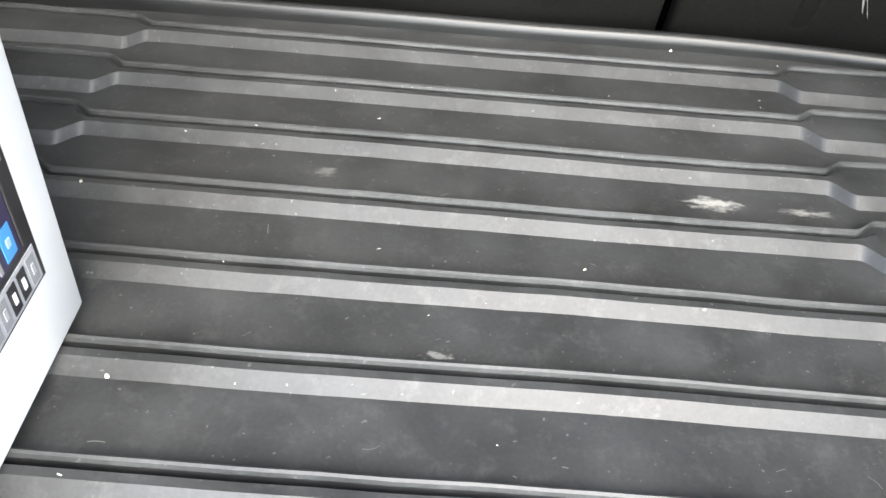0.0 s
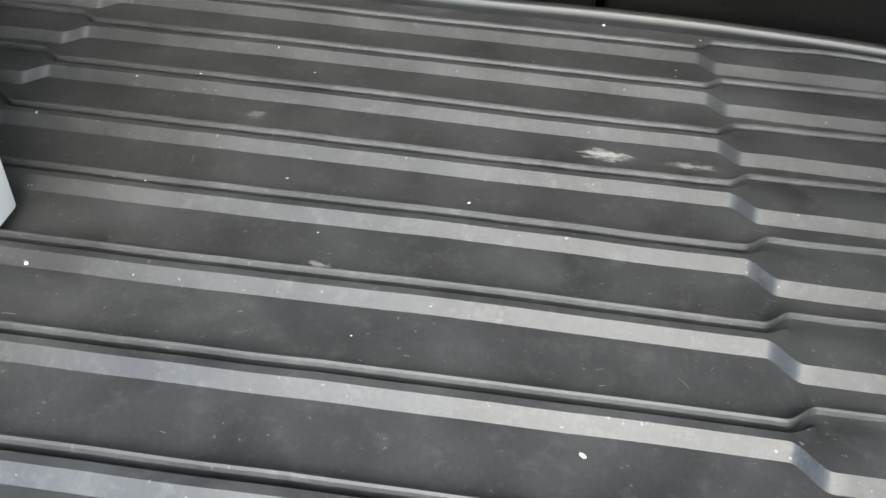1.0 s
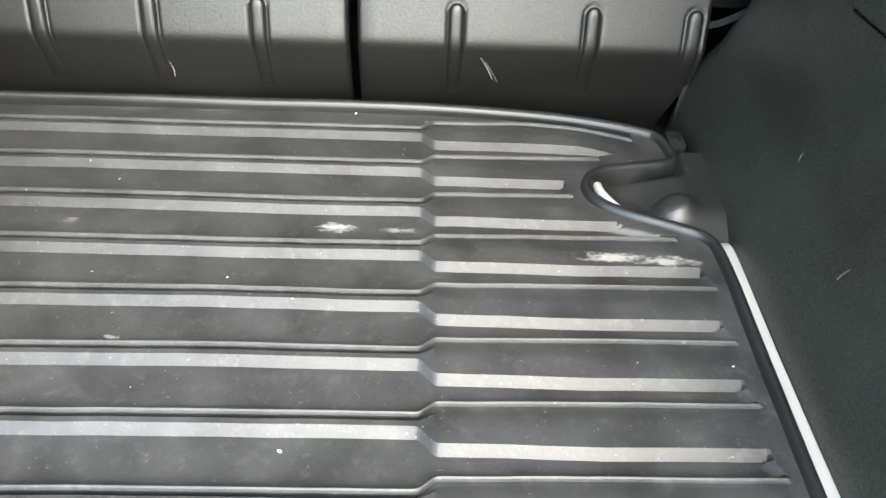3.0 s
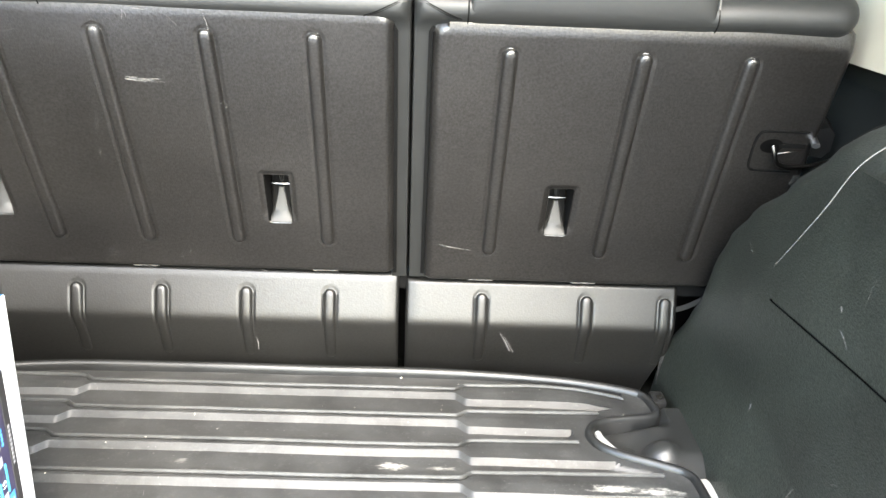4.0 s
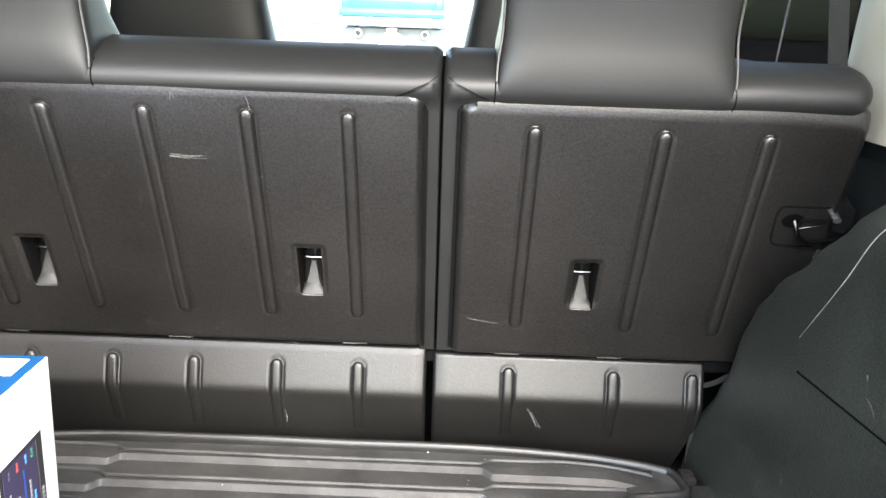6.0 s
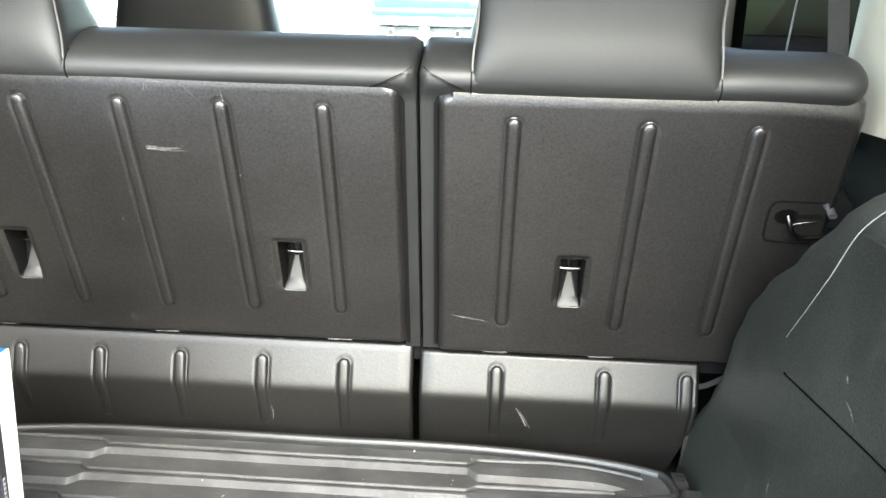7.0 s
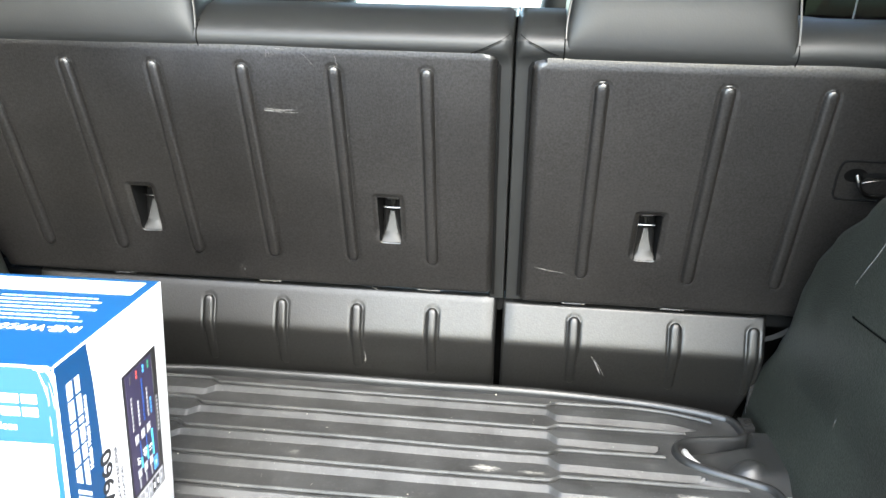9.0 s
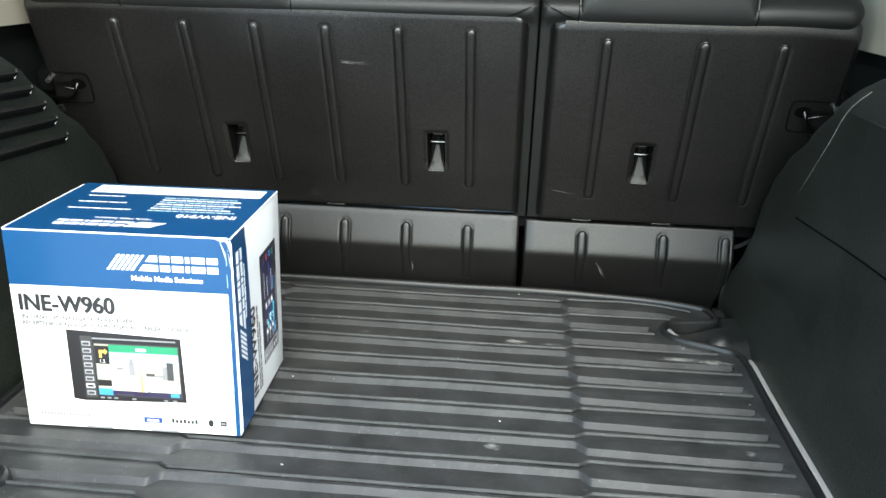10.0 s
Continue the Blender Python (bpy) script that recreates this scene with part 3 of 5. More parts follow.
def rib_mesh(place, x, s0, s1, w, h, slim=1.0, fade=0.0):
    """A long rounded rib on a surface place(x, s, n), with round ends; slim: its width at the lower end; fade: how much it sinks there."""
    ends = [0, 0.03, 0.10, 0.22, 0.40, 0.65, 1.0]
    ss = [s0 + w * slim * e for e in ends] + steps(s0 + w * slim * 1.6, s1 - w * 1.6, 12) + [s1 - w * e for e in reversed(ends)]
    bm, rows = bmesh.new(), []
    for s in ss:
        f = (s - s0) / (s1 - s0)
        ww = w * (slim + (1 - slim) * f)
        d = min(1.0, max(0.0, min((s1 - s) / w, (s - s0) / (w * slim))))
        r = math.sqrt(max(0.0, 1 - (1 - d) ** 2))
        hh = h * r ** 0.7 * (1 - fade * (1 - f))
        rows.append([bm.verts.new(place(x + a * max(r, 0.02), s, hh * b - 0.0006)) for a, b in bump_row(ww)])
    for a, b in zip(rows, rows[1:]):
        for i in range(len(a) - 1):
            bm.faces.new((a[i], a[i + 1], b[i + 1], b[i]))
    return bm


RIB_W = 0.0086
RIB_ENDS = {True: (0.0060, 0.3100), False: (-0.0030, 0.3005)}
POCKET_AT, POCKET_H, POCKET_W = {True: 0.0780, False: 0.0700}, 0.0385, 0.0155


def back_panel(xa, xb, anchors, ribs, flip):
    """The hard panel on a seat's back; xa, xb: its edges as functions of height along it."""
    s0, s1 = at_height(0.156 if flip else 0.147), 0.3460 if flip else 0.3370
    rib_low, rib_high = RIB_ENDS[flip]
    xl, xr = xa(s1), xb(s1)
    us = fill([0.0, 0.006 / (xr - xl), 0.02 / (xr - xl)], 0.003 / (xr - xl))
    marks = []
    for a in sorted(anchors):
        c = (a - xl) / (xr - xl)
        marks += [c + k * w / (xr - xl) for k in (-1, 1) for w in (0.025, POCKET_W)]
    for a in ribs:
        c = (a - xl) / (xr - xl)
        marks += [c - 0.017 / (xr - xl), c + 0.017 / (xr - xl)]
    pos = us + sorted(marks) + [1 - u for u in reversed(us)]
    cols = [pos[0]]
    for p in pos[1:]:
        near = any(abs((p + cols[-1]) / 2 - (a - xl) / (xr - xl)) < 0.026 / (xr - xl) for a in (*anchors, *ribs))
        cols = fill(cols[-1:] and [cols[-1], p], (0.0022 if near else 0.012) / (xr - xl)) if len(cols) == 1 else cols + fill([cols[-1], p], (0.0022 if near else 0.012) / (xr - xl))[1:]
    sa, sh = POCKET_AT[flip], POCKET_H
    rows = fill([s0, s0 + 0.012, sa - 0.05], 0.003) + fill([sa - 0.05, sa - sh, sa + sh, sa + 0.055], 0.0028)[1:] + fill([sa + 0.055, 0.280], 0.012)[1:] + fill([0.280, s1 - 0.028], 0.0022)[1:] + fill([s1 - 0.028, s1], 0.0013)[1:]

    def at(u, s):
        x, turn = xl + (xr - xl) * u, 2 * MID - 0.332 if flip else 0.332
        if not flip and x > turn:
            x = turn + (x - turn) * (xb(s) - turn) / (xr - turn)
        if flip and x < turn:
            x = turn + (x - turn) * (xa(s) - turn) / (xl - turn)
        n = 0.0085
        d = min(x - xa(s), xb(s) - x)
        corner = max(0.0, 0.016 - (xb(s) - x if flip else x - xa(s))), max(0.0, 0.016 - (s1 - 0.010 - s))
        if min(corner) > 0:
            d = min(d, max(0.0, 0.016 - math.hypot(*corner)))
        n -= 0.0085 * (1 - min(1, d / 0.010)) ** 2
        n -= 0.0085 * (1 - min(1, (s1 - s) / 0.024)) ** 2
        n -= 0.006 * (1 - min(1, (s - s0) / 0.006)) ** 2
        n += 0.0015 * noise.noise((x * 4, s * 4, 7.0))
        for a in ribs:
            if abs(x - a) < 0.02:
                k = max(0.0, rib_low + RIB_W - s, s - rib_high + RIB_W)
                n -= 0.0016 * math.exp(-((math.hypot(x - a, k) - RIB_W - 0.0008) / 0.0013) ** 2)
        for a in anchors:
            n -= 0.0030 * ease((s - sa + sh) / 0.02) * ease(1.6 - math.hypot(max(0, abs(x - a) - POCKET_W), max(0, abs(s - sa) - sh)) / 0.0045)
        end = x - xa(s) if flip else xb(s) - x
        low = 0.0065 * ease((0.13 - end) / 0.12) + 0.006 * (1 - min(1, end / 0.02)) ** 2
        return seat(x, s - low * ease((s - s1 + 0.05) / 0.05), n)

    bm = grid(cols, rows, at, -OUT * 0.046)
    def in_hole(f):
        p = f.calc_center_median() - Vector((0, 0.063, 0.2))
        return any(abs(p.x - a) < POCKET_W and abs(p.dot(UP) - sa) < sh and p.dot(OUT) > -0.012 for a in anchors) and len(f.verts) == 4

    bmesh.ops.delete(bm, geom=[f for f in bm.faces if in_hole(f)], context="FACES")
    return bm


def bolster(x0, x1, flip, shoulder, s_low=-0.06):
    """The upholstered body of a seat: a flat back that rolls over at the top."""
    line = [(-0.002, s_low), (-0.001, 0.10), (-0.001, 0.309), (0.0, 0.321), (0.005, 0.328), (0.0085, 0.335), (0.0092, 0.341), (0.0055, 0.3485), (-0.004, 0.3550), (-0.020, 0.359), (-0.045, 0.361), (-0.075, 0.357), (-0.10, 0.342), (-0.115, 0.31), (-0.12, s_low)]
    xs = [(x0, 0.014), (x0 + 0.0008, 0.0105), (x0 + 0.002, 0.0082), (x0 + 0.004, 0.0056), (x0 + 0.007, 0.0032), (x0 + 0.012, 0.0011), (x0 + 0.020, 0.0)]
    far = [(a, 0.0) for a in (0.0, 0.0003, 0.0010, 0.0022, 0.0040, 0.0065, 0.010, 0.014, 0.019, 0.025, 0.032)]
    if flip:
        xs = [(x0 + a, i) for a, i in far] + [(x, 0.0) for x in steps(x0 + 0.055, x1 - 0.03, 24)] + [(x0 + x1 - x, i) for x, i in reversed(xs)]
    else:
        xs = xs + [(x, 0.0) for x in steps(x0 + 0.03, x1 - 0.055, 24)] + [(x1 - a, i) for a, i in reversed(far)]
    bm = bmesh.new()
    rings = []
    for x, i in xs:
        ring = []
        for n, s in line:
            w = 0.0012 * noise.noise((x * 9, s * 12, 3.0)) if s > 0.32 else 0
            if s < 0.312 and n > -0.01 and x0 + 0.03 < x < x1 - 0.03:
                n = -0.052
            out = (shoulder - x) if flip else (x - shoulder)
            if n < 0 and s > 0.2:
                n *= 1 - 0.22 * ease((out + 0.01) / 0.05)
            if s > 0.312:
                s = 0.312 + (s - 0.312) * (1 + 0.06 * ease((out + 0.02) / 0.05))
            if out > 0.03:
                # the outer end closes in a round bulb
                a = min(1.0, (x - x0 if flip else x1 - x) / 0.028)
                k = max(0.06, math.sqrt(1 - (1 - a) ** 2))
                s, n = 0.342 + (s - 0.342) * k if s > 0.3 else s, -0.03 + (n + 0.03) * k
            else:
                s = min(s, 0.361 - i * 1.2)
            ring.append(bm.verts.new(seat(x, s, max(-0.12 + i, min(n, 0.0092 - i)) + w)))
        rings.append(ring)
    k = len(line)
    for a, b in zip(rings, rings[1:]):
        for j in range(k):
            bm.faces.new((a[j], b[j], b[(j + 1) % k], a[(j + 1) % k]))
    bm.faces.new(rings[0])
    bm.faces.new(rings[-1])
    return bm


def head_block(x0, x1, s1):
    """A tall integral head rest that grows out of a seat's rolled top."""
    bm, rows = bmesh.new(), []
    ring = []
    for k in range(48):
        a = 2 * math.pi * (k + 0.5) / 48
        c, s = math.cos(a), math.sin(a)
        ring.append((c, s))
    for s in [0.311, 0.320, 0.329, 0.338, 0.346, 0.354, 0.362, 0.370, 0.378, 0.386, 0.40, 0.43, 0.47, 0.52, 0.57, 0.61, 0.64, s1]:
        front = 0.0008 + head_front(s)
        top = ease((s - 0.60) / 0.06)
        back = -0.100 + 0.02 * top
        w = (x1 - x0) / 2 - 0.001 - 0.004 * ease((s - 0.36) / 0.05) + 0.006 * ease((s - 0.45) / 0.2) - 0.03 * top
        mid, d = (front + back) / 2, (front - back) / 2
        e = 0.05 + 0.22 * ease((s - 0.335) / 0.05)
        rows.append([bm.verts.new(seat((x0 + x1) / 2 + math.copysign(abs(p) ** e, p) * w, s, mid + math.copysign(abs(q) ** (e * 1.3), q) * d)) for p, q in ring])
    for a, b in zip(rows, rows[1:]):
        for j in range(48):
            bm.faces.new((a[j], a[(j + 1) % 48], b[(j + 1) % 48], b[j]))
    bm.faces.new(rows[0])
    bm.faces.new(rows[-1])
    return bm


def head_front(s):
    """How far out the front of a head rest stands at a height."""
    return roll_line(0, s) if s < 0.341 else 0.0092 - 0.020 * ease((s - 0.340) / 0.085) - 0.016 * ease((s - 0.37) / 0.24)


def roll_line(x, s):
    """Out of the seat's back at a height on its rolled top."""
    marks = [(0.321, 0.0), (0.328, 0.005), (0.335, 0.0085), (0.341, 0.0092), (0.3485, 0.0055), (0.3550, -0.004), (0.359, -0.020)]
    for (a, p), (b, q) in zip(marks, marks[1:]):
        if s <= b:
            return p + (q - p) * max(0, (s - a) / (b - a))
    return -0.02


def stitched(points, r, parent, mat=None):
    return part("seam", sweep(curve_points(points, n=5), circle(r, 6), up=OUT), mat or STITCH, parent)


def flap_place(x, z, n=0.0):
    """The lower flap's surface bulges at half height."""
    t = (z - 0.080) / 0.006
    bend = 0.006 * math.log(2 * math.cosh(max(-20.0, min(20.0, t))))
    y = 0.0710 + 0.29 * bend
    tilt = 0.28 * math.tanh(t)
    return Vector((x, y - n * math.cos(tilt), z + n * math.sin(tilt)))


def flap(x0, x1, ribs, lift):
    """The lower flap: a rounded top edge, lift higher on the wide half, and a shallow groove round each rib."""
    zs = fill([-0.0495, 0.06], 0.01) + fill([0.06, 0.134], 0.0028)[1:] + [h + lift for h in (0.135, 0.138, 0.1405, 0.1420)]
    marks = [0, 0.002, 0.005]
    for a in sorted(ribs):
        marks += [max(marks[-1] + 0.0005, a - 0.016 - x0), min(a + 0.016 - x0, x1 - x0 - 0.006)]
    us = [0]
    for p in marks[1:] + [x1 - x0 - 0.005, x1 - x0 - 0.002, x1 - x0]:
        near = any(abs((p + us[-1]) / 2 + x0 - a) < 0.017 for a in ribs)
        if p > us[-1] + 1e-5:
            us += fill([us[-1], p], 0.0020 if near else 0.02)[1:]

    def at(u, z):
        e = min(u, x1 - x0 - u)
        n = -0.004 * (1 - min(1, e / 0.005)) ** 2 - 0.008 * (max(0, z - 0.136 - lift) / 0.006) ** 2
        for a in ribs:
            d = abs(x0 + u - a)
            if d < 0.02 and z > 0.03:
                k = max(0.0, z - 0.1235 + 0.0088)
                n -= 0.0015 * math.exp(-((math.hypot(d, k) - 0.0099) / 0.0012) ** 2) * ease((z - 0.05) / 0.04)
        x = x0 + u
        if z < 0.044:
            x -= math.copysign(0.025 * (0.044 - z) / 0.087 * ease((abs(x - MID) - 0.45) / 0.1), x - MID)
        return flap_place(x, z, n + 0.0008 * noise.noise((u * 6, z * 9, 1.0)))

    return grid(us, zs, at, (0, 0.012, 0))


def anchor(parent, x, s):
    """Parts of a child-seat anchor: a pocket that deepens upwards, blackened inside as shade, a bright scoop, a wire
    bar and a post.
    """
    w, h, r = POCKET_W + 0.0010, POCKET_H + 0.0010, 0.006
    bm = bmesh.new()
    rings = []
    for n, inset in ((0.0062, -0.0012), (0.0054, 0.0), (0.0040, 0.0010), (-0.006, 0.0014), (-0.020, 0.0018), (-0.042, 0.0024)):
        ring = []
        for q in range(4):
            for e in steps(0, math.pi / 2, 5):
                a = q * math.pi / 2 + e
                u = (w - inset - r) * (1 if q in (0, 3) else -1) + r * math.cos(a)
                v = (h - inset - r) * (1 if q < 2 else -1) + r * math.sin(a)
                deep = ease((v / h + 1.0) / 0.5)
                ring.append(bm.verts.new(seat(x + u, s + v, n if n > 0 else n * (0.06 + 0.94 * deep))))
        rings.append(ring)
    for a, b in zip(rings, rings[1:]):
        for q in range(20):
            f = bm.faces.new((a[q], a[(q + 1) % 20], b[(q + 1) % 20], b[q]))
            # all but the rim gets the black that stands for shade
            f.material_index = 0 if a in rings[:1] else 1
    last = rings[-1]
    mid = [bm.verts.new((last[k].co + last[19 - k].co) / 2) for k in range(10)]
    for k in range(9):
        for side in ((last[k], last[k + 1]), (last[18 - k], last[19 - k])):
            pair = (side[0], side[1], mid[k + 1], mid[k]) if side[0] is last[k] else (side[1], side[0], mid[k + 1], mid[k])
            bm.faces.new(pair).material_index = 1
    part("anchor_pocket", bm, PLASTIC, parent, "deep anchor pocket, painted black inside for its shade", second=GAPSHADE)
    bm = bmesh.new()
    rows = []
    for f in steps(0, 1, 13):
        half = 0.0130 - 0.0102 * f ** 0.85
        n = 0.0056 - 0.0250 * f ** 0.80
        rows.append([bm.verts.new(seat(x + half * u, s - h + 0.0012 + 0.037 * f, n - dn)) for u, dn in ((-1.16, 0.020 * f + 0.0006), (-1.05, 0.0030 * min(1, 4 * f)), (-0.9, 0.0005), (0, 0), (0.9, 0.0005), (1.05, 0.0030 * min(1, 4 * f)), (1.16, 0.020 * f + 0.0006))])
    for a, b in zip(rows, rows[1:]):
        for q in range(6):
            bm.faces.new((a[q], a[q + 1], b[q + 1], b[q]))
    part("scoop", bm, SCOOP, parent, "smooth pale scoop below the anchor bar")
    bar = s - h + 0.0470
    part("anchor_bar", sweep([seat(x - 0.0125, bar - 0.0030, -0.0205), seat(x, bar - 0.0028, -0.0195), seat(x + 0.0125, bar - 0.0030, -0.0205)], circle(0.0016, 8), up=OUT), CHROME, parent, "bright wire anchor bar")
    part("anchor_post", sweep([seat(x, bar + 0.020, -0.034), seat(x, bar + 0.008, -0.030), seat(x, bar - 0.009, -0.027)], circle(0.0034, 8), up=OUT), LIP, parent)
    part("anchor_clip", sweep([seat(x - 0.0075, bar + 0.0085, -0.029), seat(x + 0.0075, bar + 0.0085, -0.029)], circle(0.0040, 8), up=OUT), LIP, parent)


def side_latch(parent, X):
    """A seat-side latch: a plate outlined by a groove, an oval slot with a long notch, their shade laid on as black
    pieces.
    """
    rim = [seat(X(x), s, 0.0094) for x, s in ((0.401, 0.2078), (0.372, 0.2080), (0.349, 0.2075), (0.3425, 0.203), (0.3405, 0.190), (0.3415, 0.170), (0.3430, 0.158), (0.3490, 0.1520), (0.372, 0.1508), (0.396, 0.1506))]
    part("latch_plate", sweep(curve_points(rim, n=4), [(-0.0012, -0.001), (0.0012, -0.001), (0.0012, 0.0012), (-0.0012, 0.0012)], up=OUT), GAPSHADE, parent, "black strip drawn as the groove round the latch plate")
    bm = bmesh.new()
    bm.faces.new([bm.verts.new(seat(X(0.3615 + 0.0138 * math.cos(t)), 0.188 + 0.0100 * math.sin(t), 0.0108)) for t in steps(0, 2 * math.pi * 23 / 24, 24)])
    bmesh.ops.extrude_face_region(bm, geom=bm.faces[:])
    part("latch_slot", bm, GAPSHADE, parent, "black patch drawn as the shaded latch opening")
    part("slot_notch", sweep([seat(X(0.370), 0.1885, 0.0098), seat(X(0.402), 0.1890, 0.0098)], [(-0.0028, -0.001), (0.0028, -0.001), (0.0028, 0.0012), (-0.0028, 0.0012)], up=OUT), GAPSHADE, parent)
    part("plate_edge", sweep(curve_points([seat(X(0.351), 0.1502, 0.0098), seat(X(0.375), 0.1490, 0.0098), seat(X(0.396), 0.1488, 0.0098)], n=4), circle(0.0008, 6), up=OUT), STEEL, parent)


ribs_right, ribs_left = (0.0415, 0.1885, 0.306), (-0.170, -0.285, -0.4015, -0.5165, -0.632, -0.748)
for name, flip in (("right", False), ("left", True)):
    if not flip:
        x0, x1, xa, xb = -0.0635, 0.416, (lambda s: -0.043), (lambda s: 0.416 - 0.062 * (1 - ease((s - at_height(0.14)) / 0.20)))
        ribs, hooks, heads, flaps, tabs = ribs_right, (0.1255,), (-0.007, 0.256), (-0.0665, 0.3145), (0.036, 0.179)
        label = "narrow black leather rear seat half with scuffed plastic back panel"
    else:
        x0, x1, xa, xb = 2 * MID - 0.416, -0.0665, (lambda s: 2 * MID - 0.416 + 0.062 * (1 - ease((s - at_height(0.14)) / 0.20))), (lambda s: -0.0840)
        ribs, hooks, heads, flaps, tabs = ribs_left, (-0.2285, -0.581), (-0.728, -0.451), (2 * MID - 0.3145, -0.0765), (-0.178, -0.421, -0.651)
        label = "wide black leather rear seat half with scuffed plastic back panel"
    one = thing("rear_seat", ((x0 + x1) / 2, 0.13, -0.014), label, "seat", "split rear seats")
    part("upholstery", bolster(x0, x1, flip, heads[0] if flip else heads[1]), LEATHER, one, "smooth black leather cover with a rolled top")
    panel = part("back_panel", back_panel(xa, xb, hooks, ribs, flip), PLASTIC, one, "grained black plastic back panel", second=GAPSHADE)
    for x in ribs:
        part("rib", rib_mesh(lambda a, s, n: seat(a, s, n + 0.0088), x, *RIB_ENDS[flip], RIB_W, 0.0054), PLASTIC, panel)
    for x in hooks:
        anchor(panel, x, POCKET_AT[flip])
    side_latch(panel, (lambda x: 2 * MID - x) if flip else (lambda x: x))
    part("head_rest", head_block(*heads, 0.66), LEATHER, one, "tall black leather head rest")
    low_ribs = []
    for x in ribs:
        if flaps[0] < x < flaps[1]:
            low_ribs.append((min(x, flaps[1] - 0.017) if not flip else max(x, flaps[0] + 0.017)) - 0.002 * (x < 0.3))
    lower = part("lower_flap", flap(*flaps, low_ribs, 0.0075 if flip else 0.0), FLAP, one, "hinged black plastic flap below the back panel")
    for x in low_ribs:
        part("rib", rib_mesh(flap_place, x, 0.012, 0.1235, 0.0088, 0.0060, 0.9, 0.80), FLAP, lower)
    for x in tabs:
        part("hinge_tab", box(x - 0.017, x + 0.017, 0.0840, 0.0960, 0.1424 + (0.0075 if flip else 0.0), 0.1446 + (0.0075 if flip else 0.0), 0.0005), PALE, lower, "pale hinge tab")
    for x in heads:
        if x0 + 0.05 < x < x1 - 0.03:
            stitched([seat(x, s, roll_line(x, s) + 0.0010) for s in (0.325, 0.330, 0.337, 0.344, 0.351, 0.357)], 0.0008, one)
    for x, k in ((heads[0], 1), (heads[1], -1)):
        half = lambda s: 0.0045 * ease((s - 0.36) / 0.05) - 0.006 * ease((s - 0.45) / 0.2)
        stitched([seat(x + k * half(s) + k * 0.001, s, head_front(s) - 0.0032 - 0.006 * ease((s - 0.34) / 0.04)) for s in (0.352, 0.37, 0.40, 0.43, 0.47, 0.52, 0.58)], 0.0013, one, LITPIPING)
    edge = (-0.0826 if flip else -0.0454)
    # a black strip paints the shaded gap between panel and leather
    part("panel_gap_shade", sweep([seat(edge, -0.05, -0.001), seat(edge, 0.1, -0.001), seat(edge, 0.312, -0.001), seat(edge + (-0.004 if flip else 0.004), 0.319, -0.002)], [(-0.0022, -0.002), (0.0022, -0.002), (0.0022, 0.0028), (-0.0022, 0.0028)], up=OUT), GAPSHADE, one)
    e = x1 if flip else x0
    k = -1 if flip else 1
    for lift, r in ((0.0, 0.0007), (0.0040, 0.0004)):
        stitched([seat(e + k * (0.050 - lift), 0.3320, 0.0076), seat(e + k * (0.038 - lift), 0.3375, 0.0098), seat(e + k * (0.024 - lift), 0.3445, 0.0086), seat(e + k * (0.012 - lift * 0.6), 0.3490, 0.0040), seat(e + k * 0.005, 0.3530, -0.002)], r, one)

# Added block: keeps light out of the split and colours it as shade.
core = thing("gap_block", (-0.065, 0.15, -0.014), "black block added between the seat halves to hold the gap's shade", "filler")
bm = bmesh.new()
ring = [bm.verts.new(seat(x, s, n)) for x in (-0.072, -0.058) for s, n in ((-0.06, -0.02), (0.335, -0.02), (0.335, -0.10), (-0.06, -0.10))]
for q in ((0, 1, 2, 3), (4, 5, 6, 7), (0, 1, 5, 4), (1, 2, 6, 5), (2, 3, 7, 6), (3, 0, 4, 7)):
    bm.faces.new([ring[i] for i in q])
part("filler", bm, GAPSHADE, core, smooth=False)

# strikers on the body side
for flip in (False, True):
    k = -1 if flip else 1
    X = lambda x: 2 * MID - x if flip else x
    st = thing("seat_striker", (X(0.43), 0.0, 0.36), "chrome wire striker that holds the seat back", "striker", "seat strikers")
    part("loop", sweep(curve_points([seat(X(0.363), 0.190, 0.006), seat(X(0.366), 0.181, 0.014), seat(X(0.371), 0.170, 0.017), seat(X(0.380), 0.1640, 0.017), seat(X(0.395), 0.1625, 0.016), seat(X(0.425), 0.1625, 0.010), seat(X(0.450), 0.164, 0.0)], n=6), circle(0.0030, 10), up=(0, -1, 0)), IRON, st)
    part("rod", sweep([seat(X(0.370), 0.1765, 0.011), seat(X(0.376), 0.1795, 0.012), seat(X(0.390), 0.1822, 0.012), seat(X(0.400), 0.183, 0.010)], circle(0.0007, 8), up=(0, -1, 0)), IRON, st)
    part("pin", sweep([seat(X(0.4085), 0.1965, 0.020), seat(X(0.4087), 0.1965, 0.018), seat(X(0.411), 0.196, 0.0), seat(X(0.42), 0.195, -0.03)], circle(0.0048, 14, 0.75), up=(0, 0, 1)), PINSTEEL, st, "bright steel pin")
    # black block put in for the dark gap behind the pin
    part("gap_fill", sweep([seat(X(0.421), 0.194, 0.003), seat(X(0.428), 0.190, -0.03)], [(-0.012, -0.022), (0.006, -0.024), (0.014, -0.014), (0.014, 0.008), (0.006, 0.016), (-0.012, 0.012)], up=(0, 0, 1)), GAPSHADE, st)
    part("tab", sweep([seat(X(0.407), 0.146, 0.013), seat(X(0.405), 0.134, 0.013)], circle(0.006, 10, 0.5), up=OUT), LIP, st)

